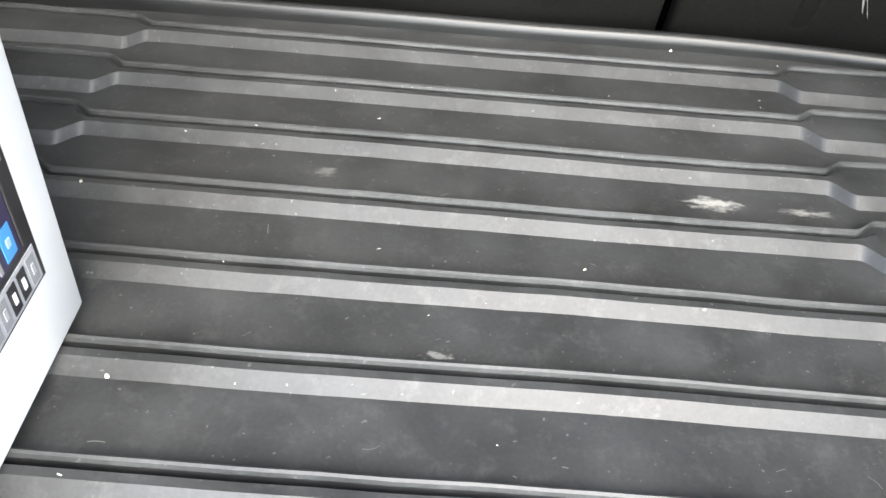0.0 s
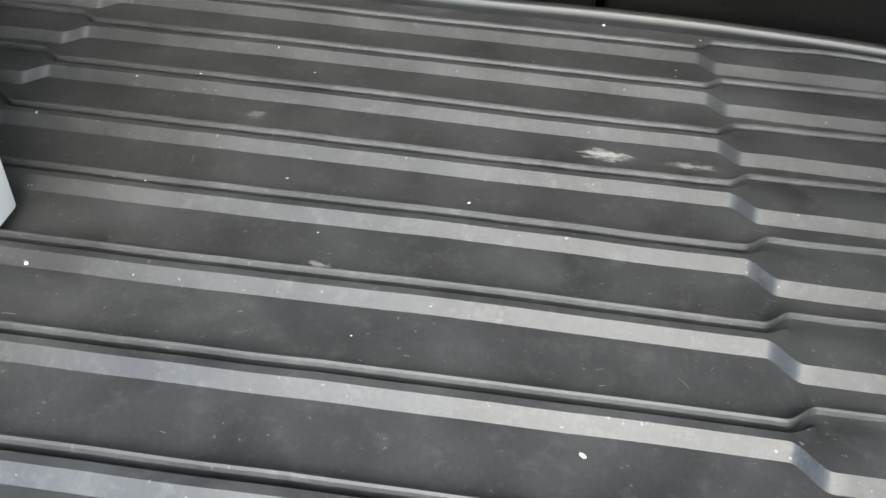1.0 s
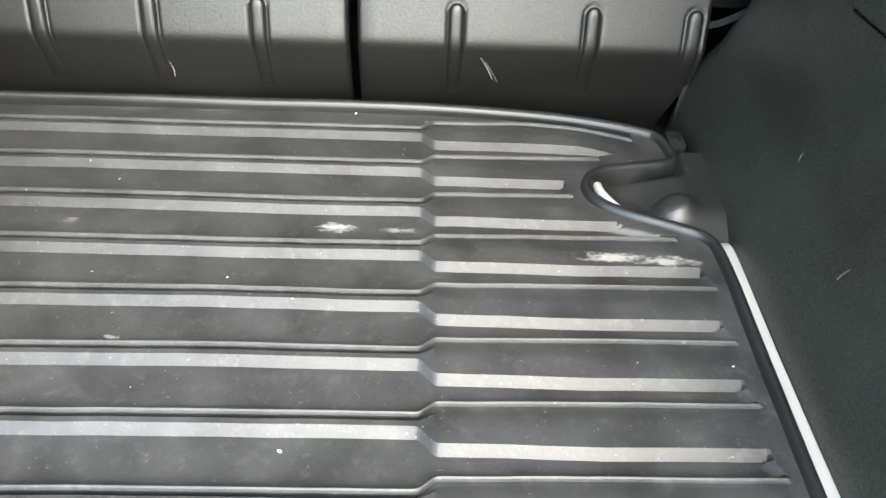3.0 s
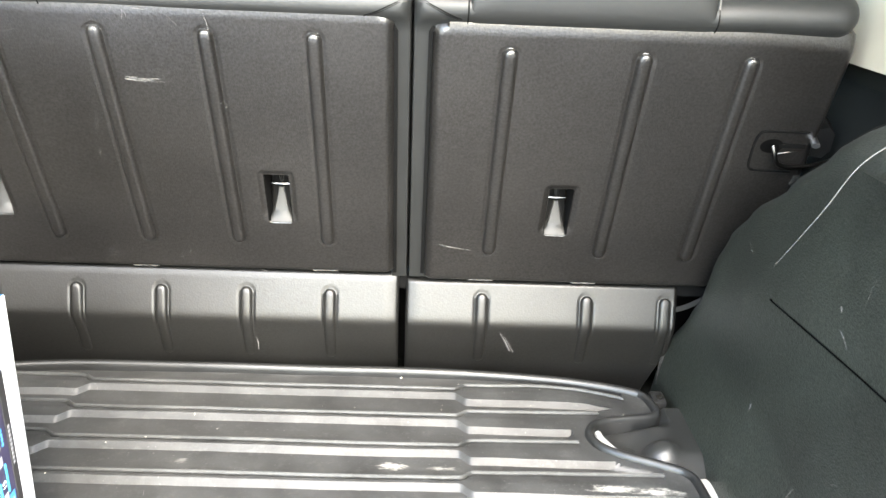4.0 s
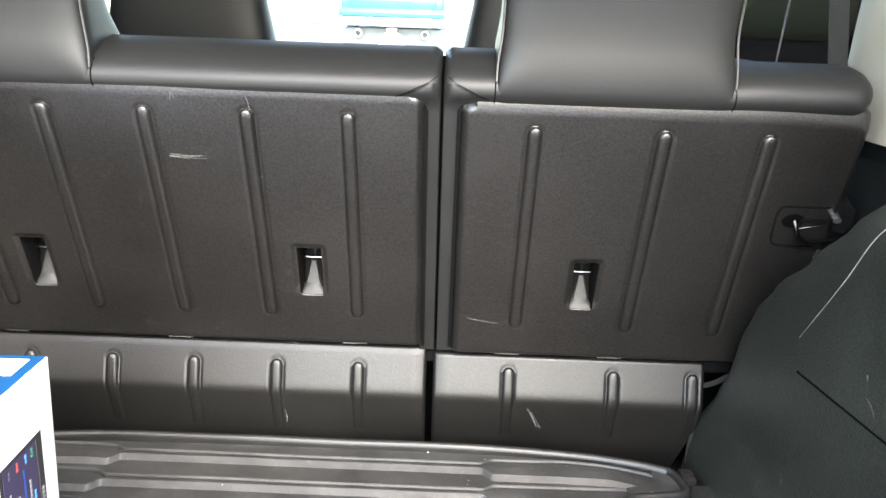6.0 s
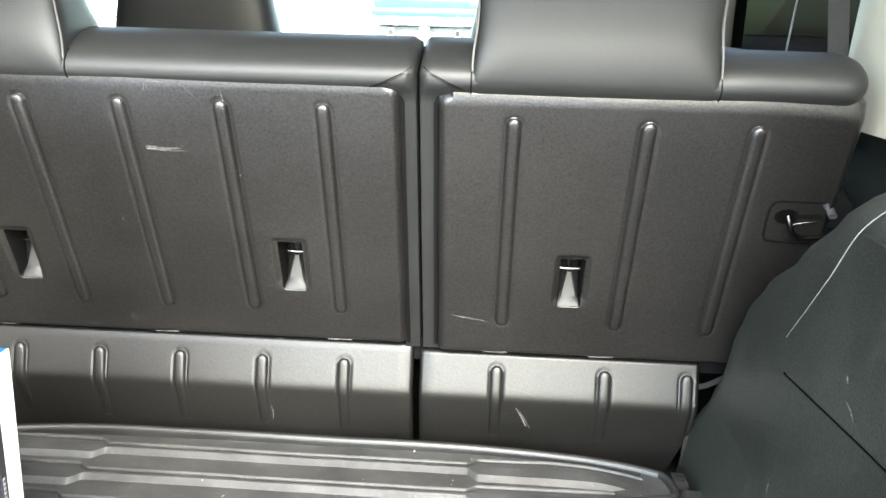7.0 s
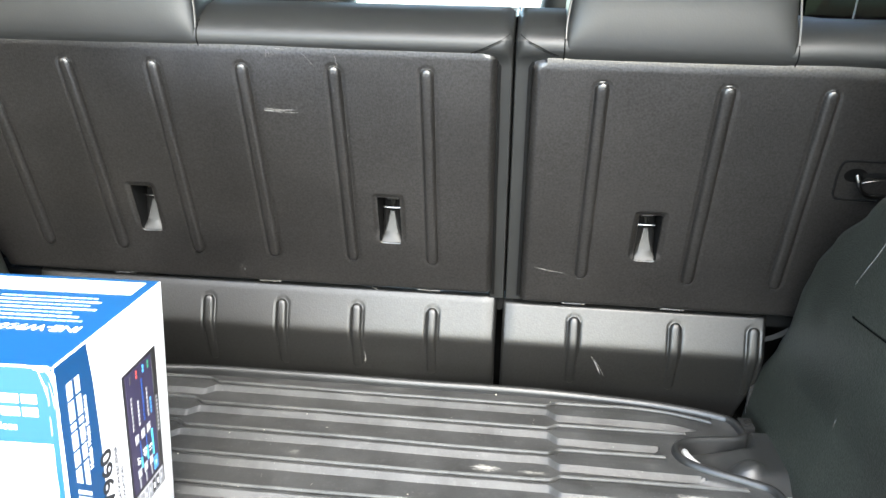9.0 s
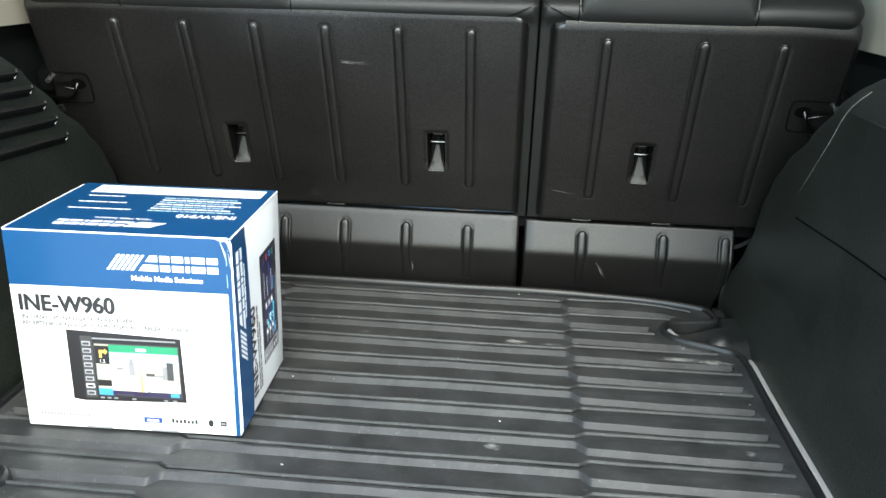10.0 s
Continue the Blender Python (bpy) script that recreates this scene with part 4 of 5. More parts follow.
# ---- corner pieces where the mat is cut out ----
for flip in (False, True):
    fix = mirror if flip else (lambda b: b)
    p = thing("corner_pocket", (0.27 if not flip else 2 * MID - 0.27, -0.10, -0.014), "smooth black plastic tie-down pocket beside the mat", "tie-down", "tie-down pockets")

    def hump(u, v):
        x, y = 0.172 + 0.135 * u, -0.165 + 0.157 * v
        behind = ease((y + 0.060) / 0.02)
        rise = ease((x - 0.206) / 0.068) * (1 - behind) + ease((x - 0.270) / 0.014) * behind
        z = -0.010 + 0.018 * rise * ease(v / 0.35) * ease((1.01 - v) / 0.06)
        z += 0.0085 * ease(1.7 - math.hypot(x - 0.256, (y + 0.108) * 1.2) / 0.015) - 0.004 * math.exp(-((x - 0.222) ** 2 + (y + 0.085) ** 2) / 0.0006)
        return (x, y, z)

    part("cover", fix(grid(steps(0, 1, 36), steps(0, 1, 40), hump, (0, 0, -0.006))), POCKET, p)
    part("ring", fix(sweep(curve_points([(0.1855, -0.070, 0.001), (0.1860, -0.084, 0.0035), (0.1920, -0.099, 0.0035), (0.2030, -0.112, 0.001)], n=6), circle(0.0046, 8))), LIGHTGREY, p, "pale edge of the pocket")
    c = thing("corner_bracket", (0.285 if not flip else 2 * MID - 0.285, 0.0, -0.014), "small dark steel bracket at the corner of the mat", "bracket", "corner brackets")
    part("plate", fix(box(0.2740, 0.2930, -0.004, 0.026, -0.014, 0.0095, 0.003)), STRAP, c)
    part("bolt", fix(cylinder((0.284, 0.006, 0.0105), (0, 0, 1), 0.0045, 0.004, 6)), STEEL, c)
    g = thing("release_strap", (0.33 if not flip else 2 * MID - 0.33, 0.09, 0.0), "worn grey release strap between the seat and the side trim", "strap", "release straps")
    part("strap", fix(sweep(curve_points([(0.305, 0.094, 0.100), (0.325, 0.080, 0.112), (0.350, 0.060, 0.140), (0.375, 0.05, 0.165)], n=5), [(-0.0035, -0.001), (0.0035, -0.001), (0.0035, 0.001), (-0.0035, 0.001)], up=(0, -0.8, 0.6))), STRAP, g)
    part("tail", fix(sweep(curve_points([(0.318, 0.094, 0.055), (0.308, 0.085, 0.02), (0.306, 0.080, -0.012)], n=5), [(-0.005, -0.001), (0.005, -0.001), (0.005, 0.001), (-0.005, 0.001)], up=(0, -1, 0))), STRAP, g)

# ---- seat belts by the rear pillars ----
for flip in (False, True):
    fix = mirror if flip else (lambda b: b)
    b = thing("seat_belt", (0.44 if not flip else 2 * MID - 0.44, 0.12, 0.50), "dark grey webbing seat belt beside the rear pillar", "seat belt", "rear seat belts")
    part("webbing", fix(sweep([(0.448, 0.10, 0.44), (0.438, 0.10, 0.55), (0.426, 0.10, 0.64), (0.405, 0.10, 0.80), (0.39, 0.10, 0.985)], [(-0.0125, -0.0007), (0.0125, -0.0007), (0.0125, 0.0007), (-0.0125, 0.0007)], up=(0, -1, 0))), WEBBING, b)
    h = thing("shoulder_belt", (0.52 if not flip else 2 * MID - 0.52, 0.5, 0.45), "thin slanting belt inside the rear door window", "seat belt", "slanting belts")
    part("webbing", fix(sweep([(0.508, 0.50, 0.40), (0.512, 0.50, 0.53), (0.522, 0.50, 0.65), (0.54, 0.50, 0.96)], [(-0.0014, -0.0006), (0.0014, -0.0006), (0.0014, 0.0006), (-0.0014, 0.0006)], up=(0, -1, 0))), GREYINK, h)


# ---- front seats ----
def front_seat(cx):
    f = thing("front_seat", (cx, 0.95, -0.06), "black front seat with its head rest, seen from behind", "seat", "front seats")
    b = bmesh.new()
    rows = []
    for z, w, y, d in ((-0.05, 0.20, 0.93, 0.06), (0.2, 0.235, 0.90, 0.07), (0.42, 0.215, 0.87, 0.065), (0.54, 0.180, 0.85, 0.06), (0.62, 0.165, 0.84, 0.05), (0.70, 0.155, 0.835, 0.045), (0.80, 0.14, 0.83, 0.04), (0.86, 0.10, 0.83, 0.03)):
        rows.append([b.verts.new((cx + w * math.copysign(abs(math.cos(a)) ** 0.5, math.cos(a)), y + d * math.copysign(abs(math.sin(a)) ** 0.6, math.sin(a)), z)) for a in steps(0, 2 * math.pi * 23 / 24, 24)])
    for p, q in zip(rows, rows[1:]):
        for j in range(24):
            b.faces.new((p[j], p[(j + 1) % 24], q[(j + 1) % 24], q[j]))
    b.faces.new(rows[-1])
    part("backrest", b, BLACKTRIM, f)
    part("cushion", box(cx - 0.24, cx + 0.24, 0.95, 1.42, 0.02, 0.16, 0.04, 3), BLACKTRIM, f)


front_seat(-0.625)
front_seat(0.145)


# ---- the printed carton ----
BW, BD, BH = 0.277, 0.215, 0.2625
carton = thing("carton", (-0.5592, -0.3805, 0.0085), "white and blue printed cardboard carton standing on the mat", "carton", rz=1.6)
b = box(-BW / 2, BW / 2, -BD / 2, BD / 2, 0, BH, 0.0022, 2)
bmesh.ops.subdivide_edges(b, edges=b.edges[:], cuts=3, use_grid_fill=True)
for v in b.verts:
    x, y, z = v.co
    k = (1 - (2 * x / BW) ** 2) * (1 - (2 * z / BH - 1) ** 2)
    m = (1 - (2 * x / BW) ** 2) * (1 - (2 * y / BD) ** 2)
    q = (1 - (2 * y / BD) ** 2) * (1 - (2 * z / BH - 1) ** 2)
    if k < 0.001 and m < 0.001 and q < 0.001:
        v.co += Vector((noise.noise((z * 20, y * 20, 1)), noise.noise((x * 20, z * 20, 2)), 0)) * 0.0005
for v in b.verts:
    if v.co.y > 0:
        v.co.y -= 0.010 * (1 - v.co.z / BH) * 2 * v.co.y / BD
    else:
        v.co.y += 0.006 * (1 - v.co.z / BH) * 2 * v.co.y / BD
part("box", b, CARD, carton, own=True)
LEAN_FRONT = Matrix(((1, 0, 0, 0), (0, 1, 0.006 / BH, -0.006), (0, 0, 1, 0), (0, 0, 0, 1)))
FRONT = LEAN_FRONT @ Matrix.Translation((-BW / 2, -BD / 2, 0)) @ pose(0, 0, 0, 90, 0, 0)
SIDE = Matrix.Translation((BW / 2, -BD / 2, 0)) @ pose(0, 0, 0, 90, 0, 90)
TOP = Matrix.Translation((-BW / 2, -BD / 2, BH))


def printed(name, face, points, mat, level=1, parent=None, label=""):
    """A flat printed piece on a face of the carton; later levels lie over earlier ones."""
    bm = polygon(points, -0.0004, 0.0004 + 0.0004 * level)
    bm.transform(face)
    return part(name, bm, mat, parent or carton, label, smooth=False, own=True)


def words(text, face, x, y, height, mat, turn=0.0, level=2, wide=1.0, bold=0.0, mirrored=False):
    """Lettering in the built-in font, laid flat on a face."""
    c = bpy.data.curves.new("lettering", "FONT")
    c.body, c.size, c.extrude, c.offset = text, height * 1.4, 0.0001, bold
    tmp = bpy.data.objects.new("lettering", c)
    scene.collection.objects.link(tmp)
    me = bpy.data.meshes.new_from_object(tmp.evaluated_get(bpy.context.evaluated_depsgraph_get()))
    bpy.data.objects.remove(tmp)
    bm = bmesh.new()
    bm.from_mesh(me)
    bm.transform(face @ Matrix.Translation((x, y, 0.0004 * level)) @ pose(0, 0, 0, 0, 0, turn) @ Matrix.Diagonal((wide, 1, 1, 1)))
    return part("lettering", bm, mat, carton, smooth=False, own=True)


def emblem(face, x, y, w, h, mat, turn=0.0, level=2):
    """The maker's mark as plain shapes: five slanted bars and a row of blocks."""
    m = face @ Matrix.Translation((x, y, 0)) @ pose(0, 0, 0, 0, 0, turn)
    bar = w * 0.026
    for i in range(6):
        a = w * 0.042 * i
        printed("emblem_bar", m, [(a, 0), (a + bar, 0), (a + bar + h * 0.75, h), (a + h * 0.75, h)], mat, level)
    a = w * 0.28
    printed("emblem_block", m, [(a, 0), (a + w * 0.17, 0), (a + w * 0.17, h), (a + h * 0.75, h)], mat, level)
    printed("emblem_gap", m, rect(a + h * 0.3, a + w * 0.1701, h * 0.42, h * 0.60), BLUE, level + 1)
    for k, wd in enumerate((0.085, 0.10, 0.035, 0.115, 0.095)):
        a += w * (0.19 if k == 0 else 0.018) + (w * (0.085, 0.10, 0.035, 0.115)[k - 1] if k else 0)
        printed("emblem_block", m, rect(a, a + w * wd, 0, h), mat, level)
        printed("emblem_gap", m, rect(a - 0.0001, a + w * wd + 0.0001, h * 0.42, h * 0.60), BLUE, level + 1)



def receiver(m, w, h):
    """A printed picture of a receiver: dark body, a column of silver keys and its screen."""
    printed("picture_body", m, [(0, h * 0.02), (w * 0.10, 0), (w, h * 0.04), (w * 0.985, h * 0.94), (w * 0.0, h)], BEZEL, 1, label="printed picture of a dark receiver")
    printed("picture_keys", m, rect(w * 0.115, w * 0.215, h * 0.05, h * 0.92), WORN, 2)
    for i in range(8):
        y = h * (0.09 + 0.10 * i)
        printed("picture_key", m, rect(w * 0.128, w * 0.200, y, y + h * 0.06), BUTTON if i not in (1,) else WHITE, 3)
        printed("picture_mark", m, rect(w * 0.137, w * 0.191, y + h * 0.014, y + h * 0.046), WORN if i != 1 else INK, 4)
    printed("picture_frame", m, rect(w * 0.225, w * 0.965, h * 0.085, h * 0.835), WORN, 1.5)
    printed("picture_slot", m, rect(w * 0.22, w * 0.94, h * 0.885, h * 0.905), GREYINK, 2)
    sx0, sx1, sy0, sy1 = w * 0.235, w * 0.955, h * 0.10, h * 0.82
    S = lambda u, v: (sx0 + (sx1 - sx0) * u, sy0 + (sy1 - sy0) * v)
    R = lambda u0, u1, v0, v1: [S(u0, v0), S(u1, v0), S(u1, v1), S(u0, v1)]
    printed("picture_screen", m, R(0, 1, 0, 1), SAND, 2)
    printed("picture_sky", m, R(0.17, 1, 0.56, 0.70), HAZE, 3)
    printed("picture_sky", m, R(0.17, 1, 0.70, 0.86), SKYINK, 3)
    printed("picture_ground", m, R(0.17, 0.5, 0.10, 0.34), PAPER, 3)
    printed("picture_ground", m, [S(0.62, 0.10), S(1, 0.10), S(1, 0.30), S(0.58, 0.40)], PAPER, 3)
    printed("picture_bar", m, R(0.17, 1, 0.86, 1), GREEN, 3)
    printed("picture_bar", m, R(0.17, 1, 0, 0.10), NIGHT, 3)
    printed("picture_panel", m, R(0, 0.17, 0.62, 0.97), BEZEL, 3)
    printed("picture_arrow", m, [S(0.05, 0.74), S(0.08, 0.74), S(0.08, 0.83), S(0.12, 0.83), S(0.12, 0.80), S(0.155, 0.86), S(0.12, 0.92), S(0.12, 0.89), S(0.05, 0.89)], AMBER, 4)
    words("1.2", m, *S(0.045, 0.645), h * 0.045, WHITE, level=4)
    printed("picture_panel", m, R(0, 0.17, 0.32, 0.52), BUTTON, 3)
    printed("picture_panel", m, R(0, 0.17, 0.18, 0.30), BEZEL, 3)
    printed("picture_panel", m, R(0, 0.17, 0.0, 0.13), CYAN, 3)
    for v in (0.36, 0.45):
        printed("picture_line", m, R(0.03, 0.14, v, v + 0.025), WHITE, 4)
    printed("picture_road", m, [S(0.48, 0.10), S(0.60, 0.10), S(0.545, 0.60), S(0.53, 0.60)], WHITE, 4)
    printed("picture_route", m, [S(0.52, 0.10), S(0.56, 0.10), S(0.545, 0.66), S(0.535, 0.66)], AMBER, 5)
    for u0, u1, v0, v1, c in ((0.855, 0.935, 0.36, 0.70, WORN), (0.935, 0.965, 0.36, 0.62, BUTTON), (0.41, 0.45, 0.66, 0.74, GREYINK), (0.60, 0.70, 0.42, 0.47, WORN), (0.70, 0.84, 0.40, 0.44, GREYINK), (0.25, 0.33, 0.52, 0.545, WORN), (0.55, 0.66, 0.14, 0.20, SAND), (0.20, 0.30, 0.22, 0.25, SAND), (0.22, 0.42, 0.015, 0.03, WORN), (0.50, 0.62, 0.90, 0.95, WHITE), (0.80, 0.86, 0.36, 0.62, GREYINK), (0.40, 0.46, 0.42, 0.68, GREYINK), (0.24, 0.40, 0.48, 0.54, BUTTON), (0.62, 0.80, 0.34, 0.42, LIGHTGREY), (0.66, 0.76, 0.22, 0.34, BUTTON)):
        printed("picture_block", m, R(u0, u1, v0, v1), c, 5)
    printed("picture_key", m, R(0.88, 0.985, 0.02, 0.09), CYAN, 4)
    for i, u in enumerate((0.24, 0.30, 0.36, 0.52, 0.80, 0.88)):
        printed("picture_mark", m, rect(w * u, w * (u + 0.035), h * 0.045, h * 0.065), GREYINK, 2)


def receiver_night(m, w, h):
    """The same picture with a night-blue screen of levels, lying on its side."""
    box_ = lambda a0, a1, b0, b1: rect(w * a0, w * a1, h * b0, h * b1)
    printed("picture_body", m, [(0, h * 0.03), (w, 0), (w * 0.99, h), (0, h * 0.99)], BEZEL, 1, label="printed picture of a dark receiver")
    printed("picture_keys", m, box_(0.01, 0.125, 0.07, 0.96), BUTTON, 2)
    for i in range(7):
        y = 0.10 + 0.122 * i
        printed("picture_key", m, box_(0.022, 0.112, y, y + 0.09), INK if i in (1, 2) else GREYINK, 3)
        printed("picture_mark", m, box_(0.05, 0.085, y + 0.03, y + 0.06), WHITE if i in (1, 2) else BUTTON, 4)
    printed("picture_screen", m, box_(0.15, 0.975, 0.17, 0.93), NIGHT, 2)
    printed("picture_slot", m, box_(0.15, 0.975, 0.135, 0.150), WORN, 2)
    for i in range(9):
        printed("picture_mark", m, box_(0.40 + 0.030 * i, 0.418 + 0.030 * i, 0.06, 0.105), GREYINK, 2)
    printed("picture_key", m, box_(0.165, 0.26, 0.21, 0.33), CYAN, 3)
    printed("picture_mark", m, box_(0.20, 0.225, 0.25, 0.29), SKYINK, 4)
    for text, y, x0, x1 in (("15", 0.38, 0.285, 0.47), ("-05", 0.555, 0.30, 0.395), ("07", 0.735, 0.285, 0.355)):
        words(text, m, w * 0.335, h * y, h * 0.085, WHITE, level=5)
        printed("picture_line", m, box_(0.285, 0.475, y - 0.075, y - 0.055), DEEP, 3)
        printed("picture_line", m, box_(x0, x1, y - 0.08, y - 0.05), SKYBAR, 4)
        for x in (0.235, 0.475):
            printed("picture_key", m, box_(x, x + 0.06, y - 0.03, y + 0.065), BUTTON, 3)
            printed("picture_mark", m, [(w * (x + 0.018), h * y), (w * (x + 0.042), h * (y + 0.018)), (w * (x + 0.018), h * (y + 0.036))], WHITE, 4)
        printed("picture_line", m, box_(0.16, 0.225, y + 0.01, y + 0.04), GREYINK, 3)
    for x, y, l, c in ((0.58, 0.80, 0.24, GREYINK), (0.58, 0.62, 0.17, BUTTON), (0.58, 0.47, 0.30, DEEP), (0.58, 0.35, 0.20, GREYINK), (0.58, 0.26, 0.12, CYAN), (0.90, 0.78, 0.05, WORN), (0.90, 0.60, 0.05, RED), (0.90, 0.40, 0.05, CYAN), (0.90, 0.25, 0.05, GREEN)):
        k = 0.0
        while k < l - 0.015:
            printed("picture_line", m, box_(x + k, x + k + 0.022, y, y + 0.035), c, 3)
            k += 0.030


# front face: blue band with the mark, model lettering, picture
part_z = BH * 0.735
printed("blue_band", FRONT, rect(0.0012, BW - 0.0012, part_z, BH - 0.001), BLUE, 1, label="glossy blue printed band")
emblem(FRONT, BW * 0.45, BH * 0.83, BW * 0.505, BH * 0.075, WHITE)
words("Mobile Media Solutions", FRONT, BW * 0.555, BH * 0.782, 0.0065, WHITE, wide=1.02, bold=0.0002)
for dx, lv in ((0.0, 2), (0.0006, 3), (0.0012, 4), (0.0018, 5)):
    words("INE-W960", FRONT, BW * 0.030 + dx, BH * 0.612, 0.0212, INK, bold=0.0005, wide=0.925, level=lv)
words("IN-DASH GPS NAVIGATION RECEIVER", FRONT, BW * 0.038, BH * 0.567, 0.0058, TEXT, wide=1.02, bold=0.00022)
words("RECEPTEUR DE NAVIGATION INTEGRE AU TABLEAU DE BORD", FRONT, BW * 0.038, BH * 0.535, 0.0058, TEXT, wide=0.94, bold=0.00022)
receiver(FRONT @ Matrix.Translation((BW * 0.232, BH * 0.152, 0)), BW * 0.525, BH * 0.368)
for i in range(16):
    printed("small_print", FRONT, rect(BW * (0.065 + 0.0148 * i), BW * (0.076 + 0.0148 * i), BH * 0.062, BH * (0.076 if i % 3 else 0.080)), GREYINK, 1)
printed("small_badge", FRONT, rect(BW * 0.55, BW * 0.635, BH * 0.050, BH * 0.078), DEEP, 1)
printed("small_print", FRONT, rect(BW * 0.565, BW * 0.62, BH * 0.058, BH * 0.068), WHITE, 2)
for i in range(7):
    printed("small_print", FRONT, rect(BW * (0.68 + 0.018 * i), BW * (0.692 + 0.018 * i), BH * 0.055, BH * (0.072 if i % 3 else 0.077)), INK, 1)
printed("small_badge", FRONT, [(BW * 0.862 + 0.0035 * math.cos(a), BH * 0.064 + 0.005 * math.sin(a)) for a in steps(0, 5.9, 14)], INK, 1)
printed("small_badge", FRONT, rect(BW * 0.905, BW * 0.935, BH * 0.05, BH * 0.078), INK, 1)
printed("small_print", FRONT, rect(BW * 0.911, BW * 0.929, BH * 0.06, BH * 0.069), GREYINK, 2)

printed("blue_edge", FRONT, rect(BW - 0.0062, BW - 0.001, 0.001, BH - 0.001), BLUE, 2)
for i in range(9):
    z = BH * (0.03 + 0.105 * i)
    printed("rubbed_line", FRONT, [(BW - 0.0064, z), (BW - 0.0058 + 0.0003 * (i % 3), z + 0.002), (BW - 0.0058, z + BH * 0.06), (BW - 0.0064, z + BH * 0.07)], SKYINK, 3)
# crinkles at the worn corner
for pts in (((0.955, 0.985), (0.972, 0.94), (0.976, 0.90), (0.970, 0.93)), ((0.972, 0.995), (0.996, 0.965), (0.996, 0.985), (0.985, 0.998)), ((0.94, 0.993), (0.965, 0.985), (0.992, 0.992), (0.965, 0.998)), ((0.985, 0.95), (0.994, 0.90), (0.996, 0.86), (0.990, 0.92))):
    printed("crinkle", FRONT, [(BW * a, BH * c) for a, c in pts], WHITE, 3)
# right face: blue edge band with the mark on end, model lettering on end, picture on end
printed("blue_band", SIDE, [(0.001, 0.001), (BD * 0.235, 0.001), (BD * 0.262, BH * 0.15), (BD * 0.278, BH * 0.35), (BD * 0.282, BH * 0.6), (BD * 0.268, BH * 0.85), (BD * 0.245, BH - 0.001), (0.001, BH - 0.001)], BLUE, 1, label="glossy blue printed band")
emblem(SIDE, BD * 0.165, BH * 0.33, BH * 0.60, BD * 0.095, WHITE, 90)
words("Mobile Media Solutions", SIDE, BD * 0.20, BH * 0.55, 0.0055, WHITE, 90, bold=0.0002)
words("INE-W960", SIDE, BD * 0.345, BH * 0.07, 0.0195, INK, 90, bold=0.0006, wide=1.08)
words("IN-DASH GPS NAVIGATION RECEIVER", SIDE, BD * 0.400, BH * 0.07, 0.0052, TEXT, 90, bold=0.0002)
words("RECEPTEUR DE NAVIGATION", SIDE, BD * 0.440, BH * 0.07, 0.0052, TEXT, 90, bold=0.0002)
receiver_night(SIDE @ Matrix.Translation((BD * 0.862, BH * 0.16, 0)) @ pose(0, 0, 0, 0, 0, 90), BH * 0.61, BD * 0.355)

# top face: blue, with a white label field and turned-round lettering
printed("blue_top", TOP, rect(0.001, BW - 0.001, 0.001, BD - 0.001), BLUE, 1, label="glossy blue printed top")
printed("label_field", TOP, rect(BW * 0.10, BW * 0.955, BD * 0.79, BD * 0.955), WHITE, 2, label="white printed label field")
rnd = random.Random(11)
for j in range(4):
    x = BW * 0.13
    while x < BW * 0.9:
        w = rnd.uniform(0.006, 0.02)
        printed("small_print", TOP, rect(x, min(BW * 0.94, x + w), BD * (0.82 + 0.032 * j), BD * (0.832 + 0.032 * j)), GREYINK, 3)
        x += w + rnd.uniform(0.002, 0.012)
for k, (x0, x1) in enumerate(((0.50, 0.93), (0.12, 0.42))):
    for j in range(7):
        y = BD * (0.44 + 0.045 * j)
        x = BW * x0
        end = BW * (x1 - rnd.uniform(0, 0.10)) if k == 0 else BW * (x1 - 0.02 * j)
        if k == 1 and j % 3:
            continue
        while x < end:
            w = min(end - x, rnd.uniform(0.004, 0.016))
            printed("small_print", TOP, rect(x, x + w, y, y + (0.0018 if k else 0.0026)), WHITE if j % 2 or k else SKYINK, 2)
            x += w + 0.0016
emblem(TOP, BW * 0.66, BD * 0.21, BW * 0.50, BD * 0.085, WHITE, 180)
words("Mobile Media Solutions", TOP, BW * 0.58, BD * 0.275, 0.0055, WHITE, 180)
words("INE-W960", TOP, BW * 0.94, BD * 0.385, 0.0125, WHITE, 180, bold=0.0004, wide=1.0)

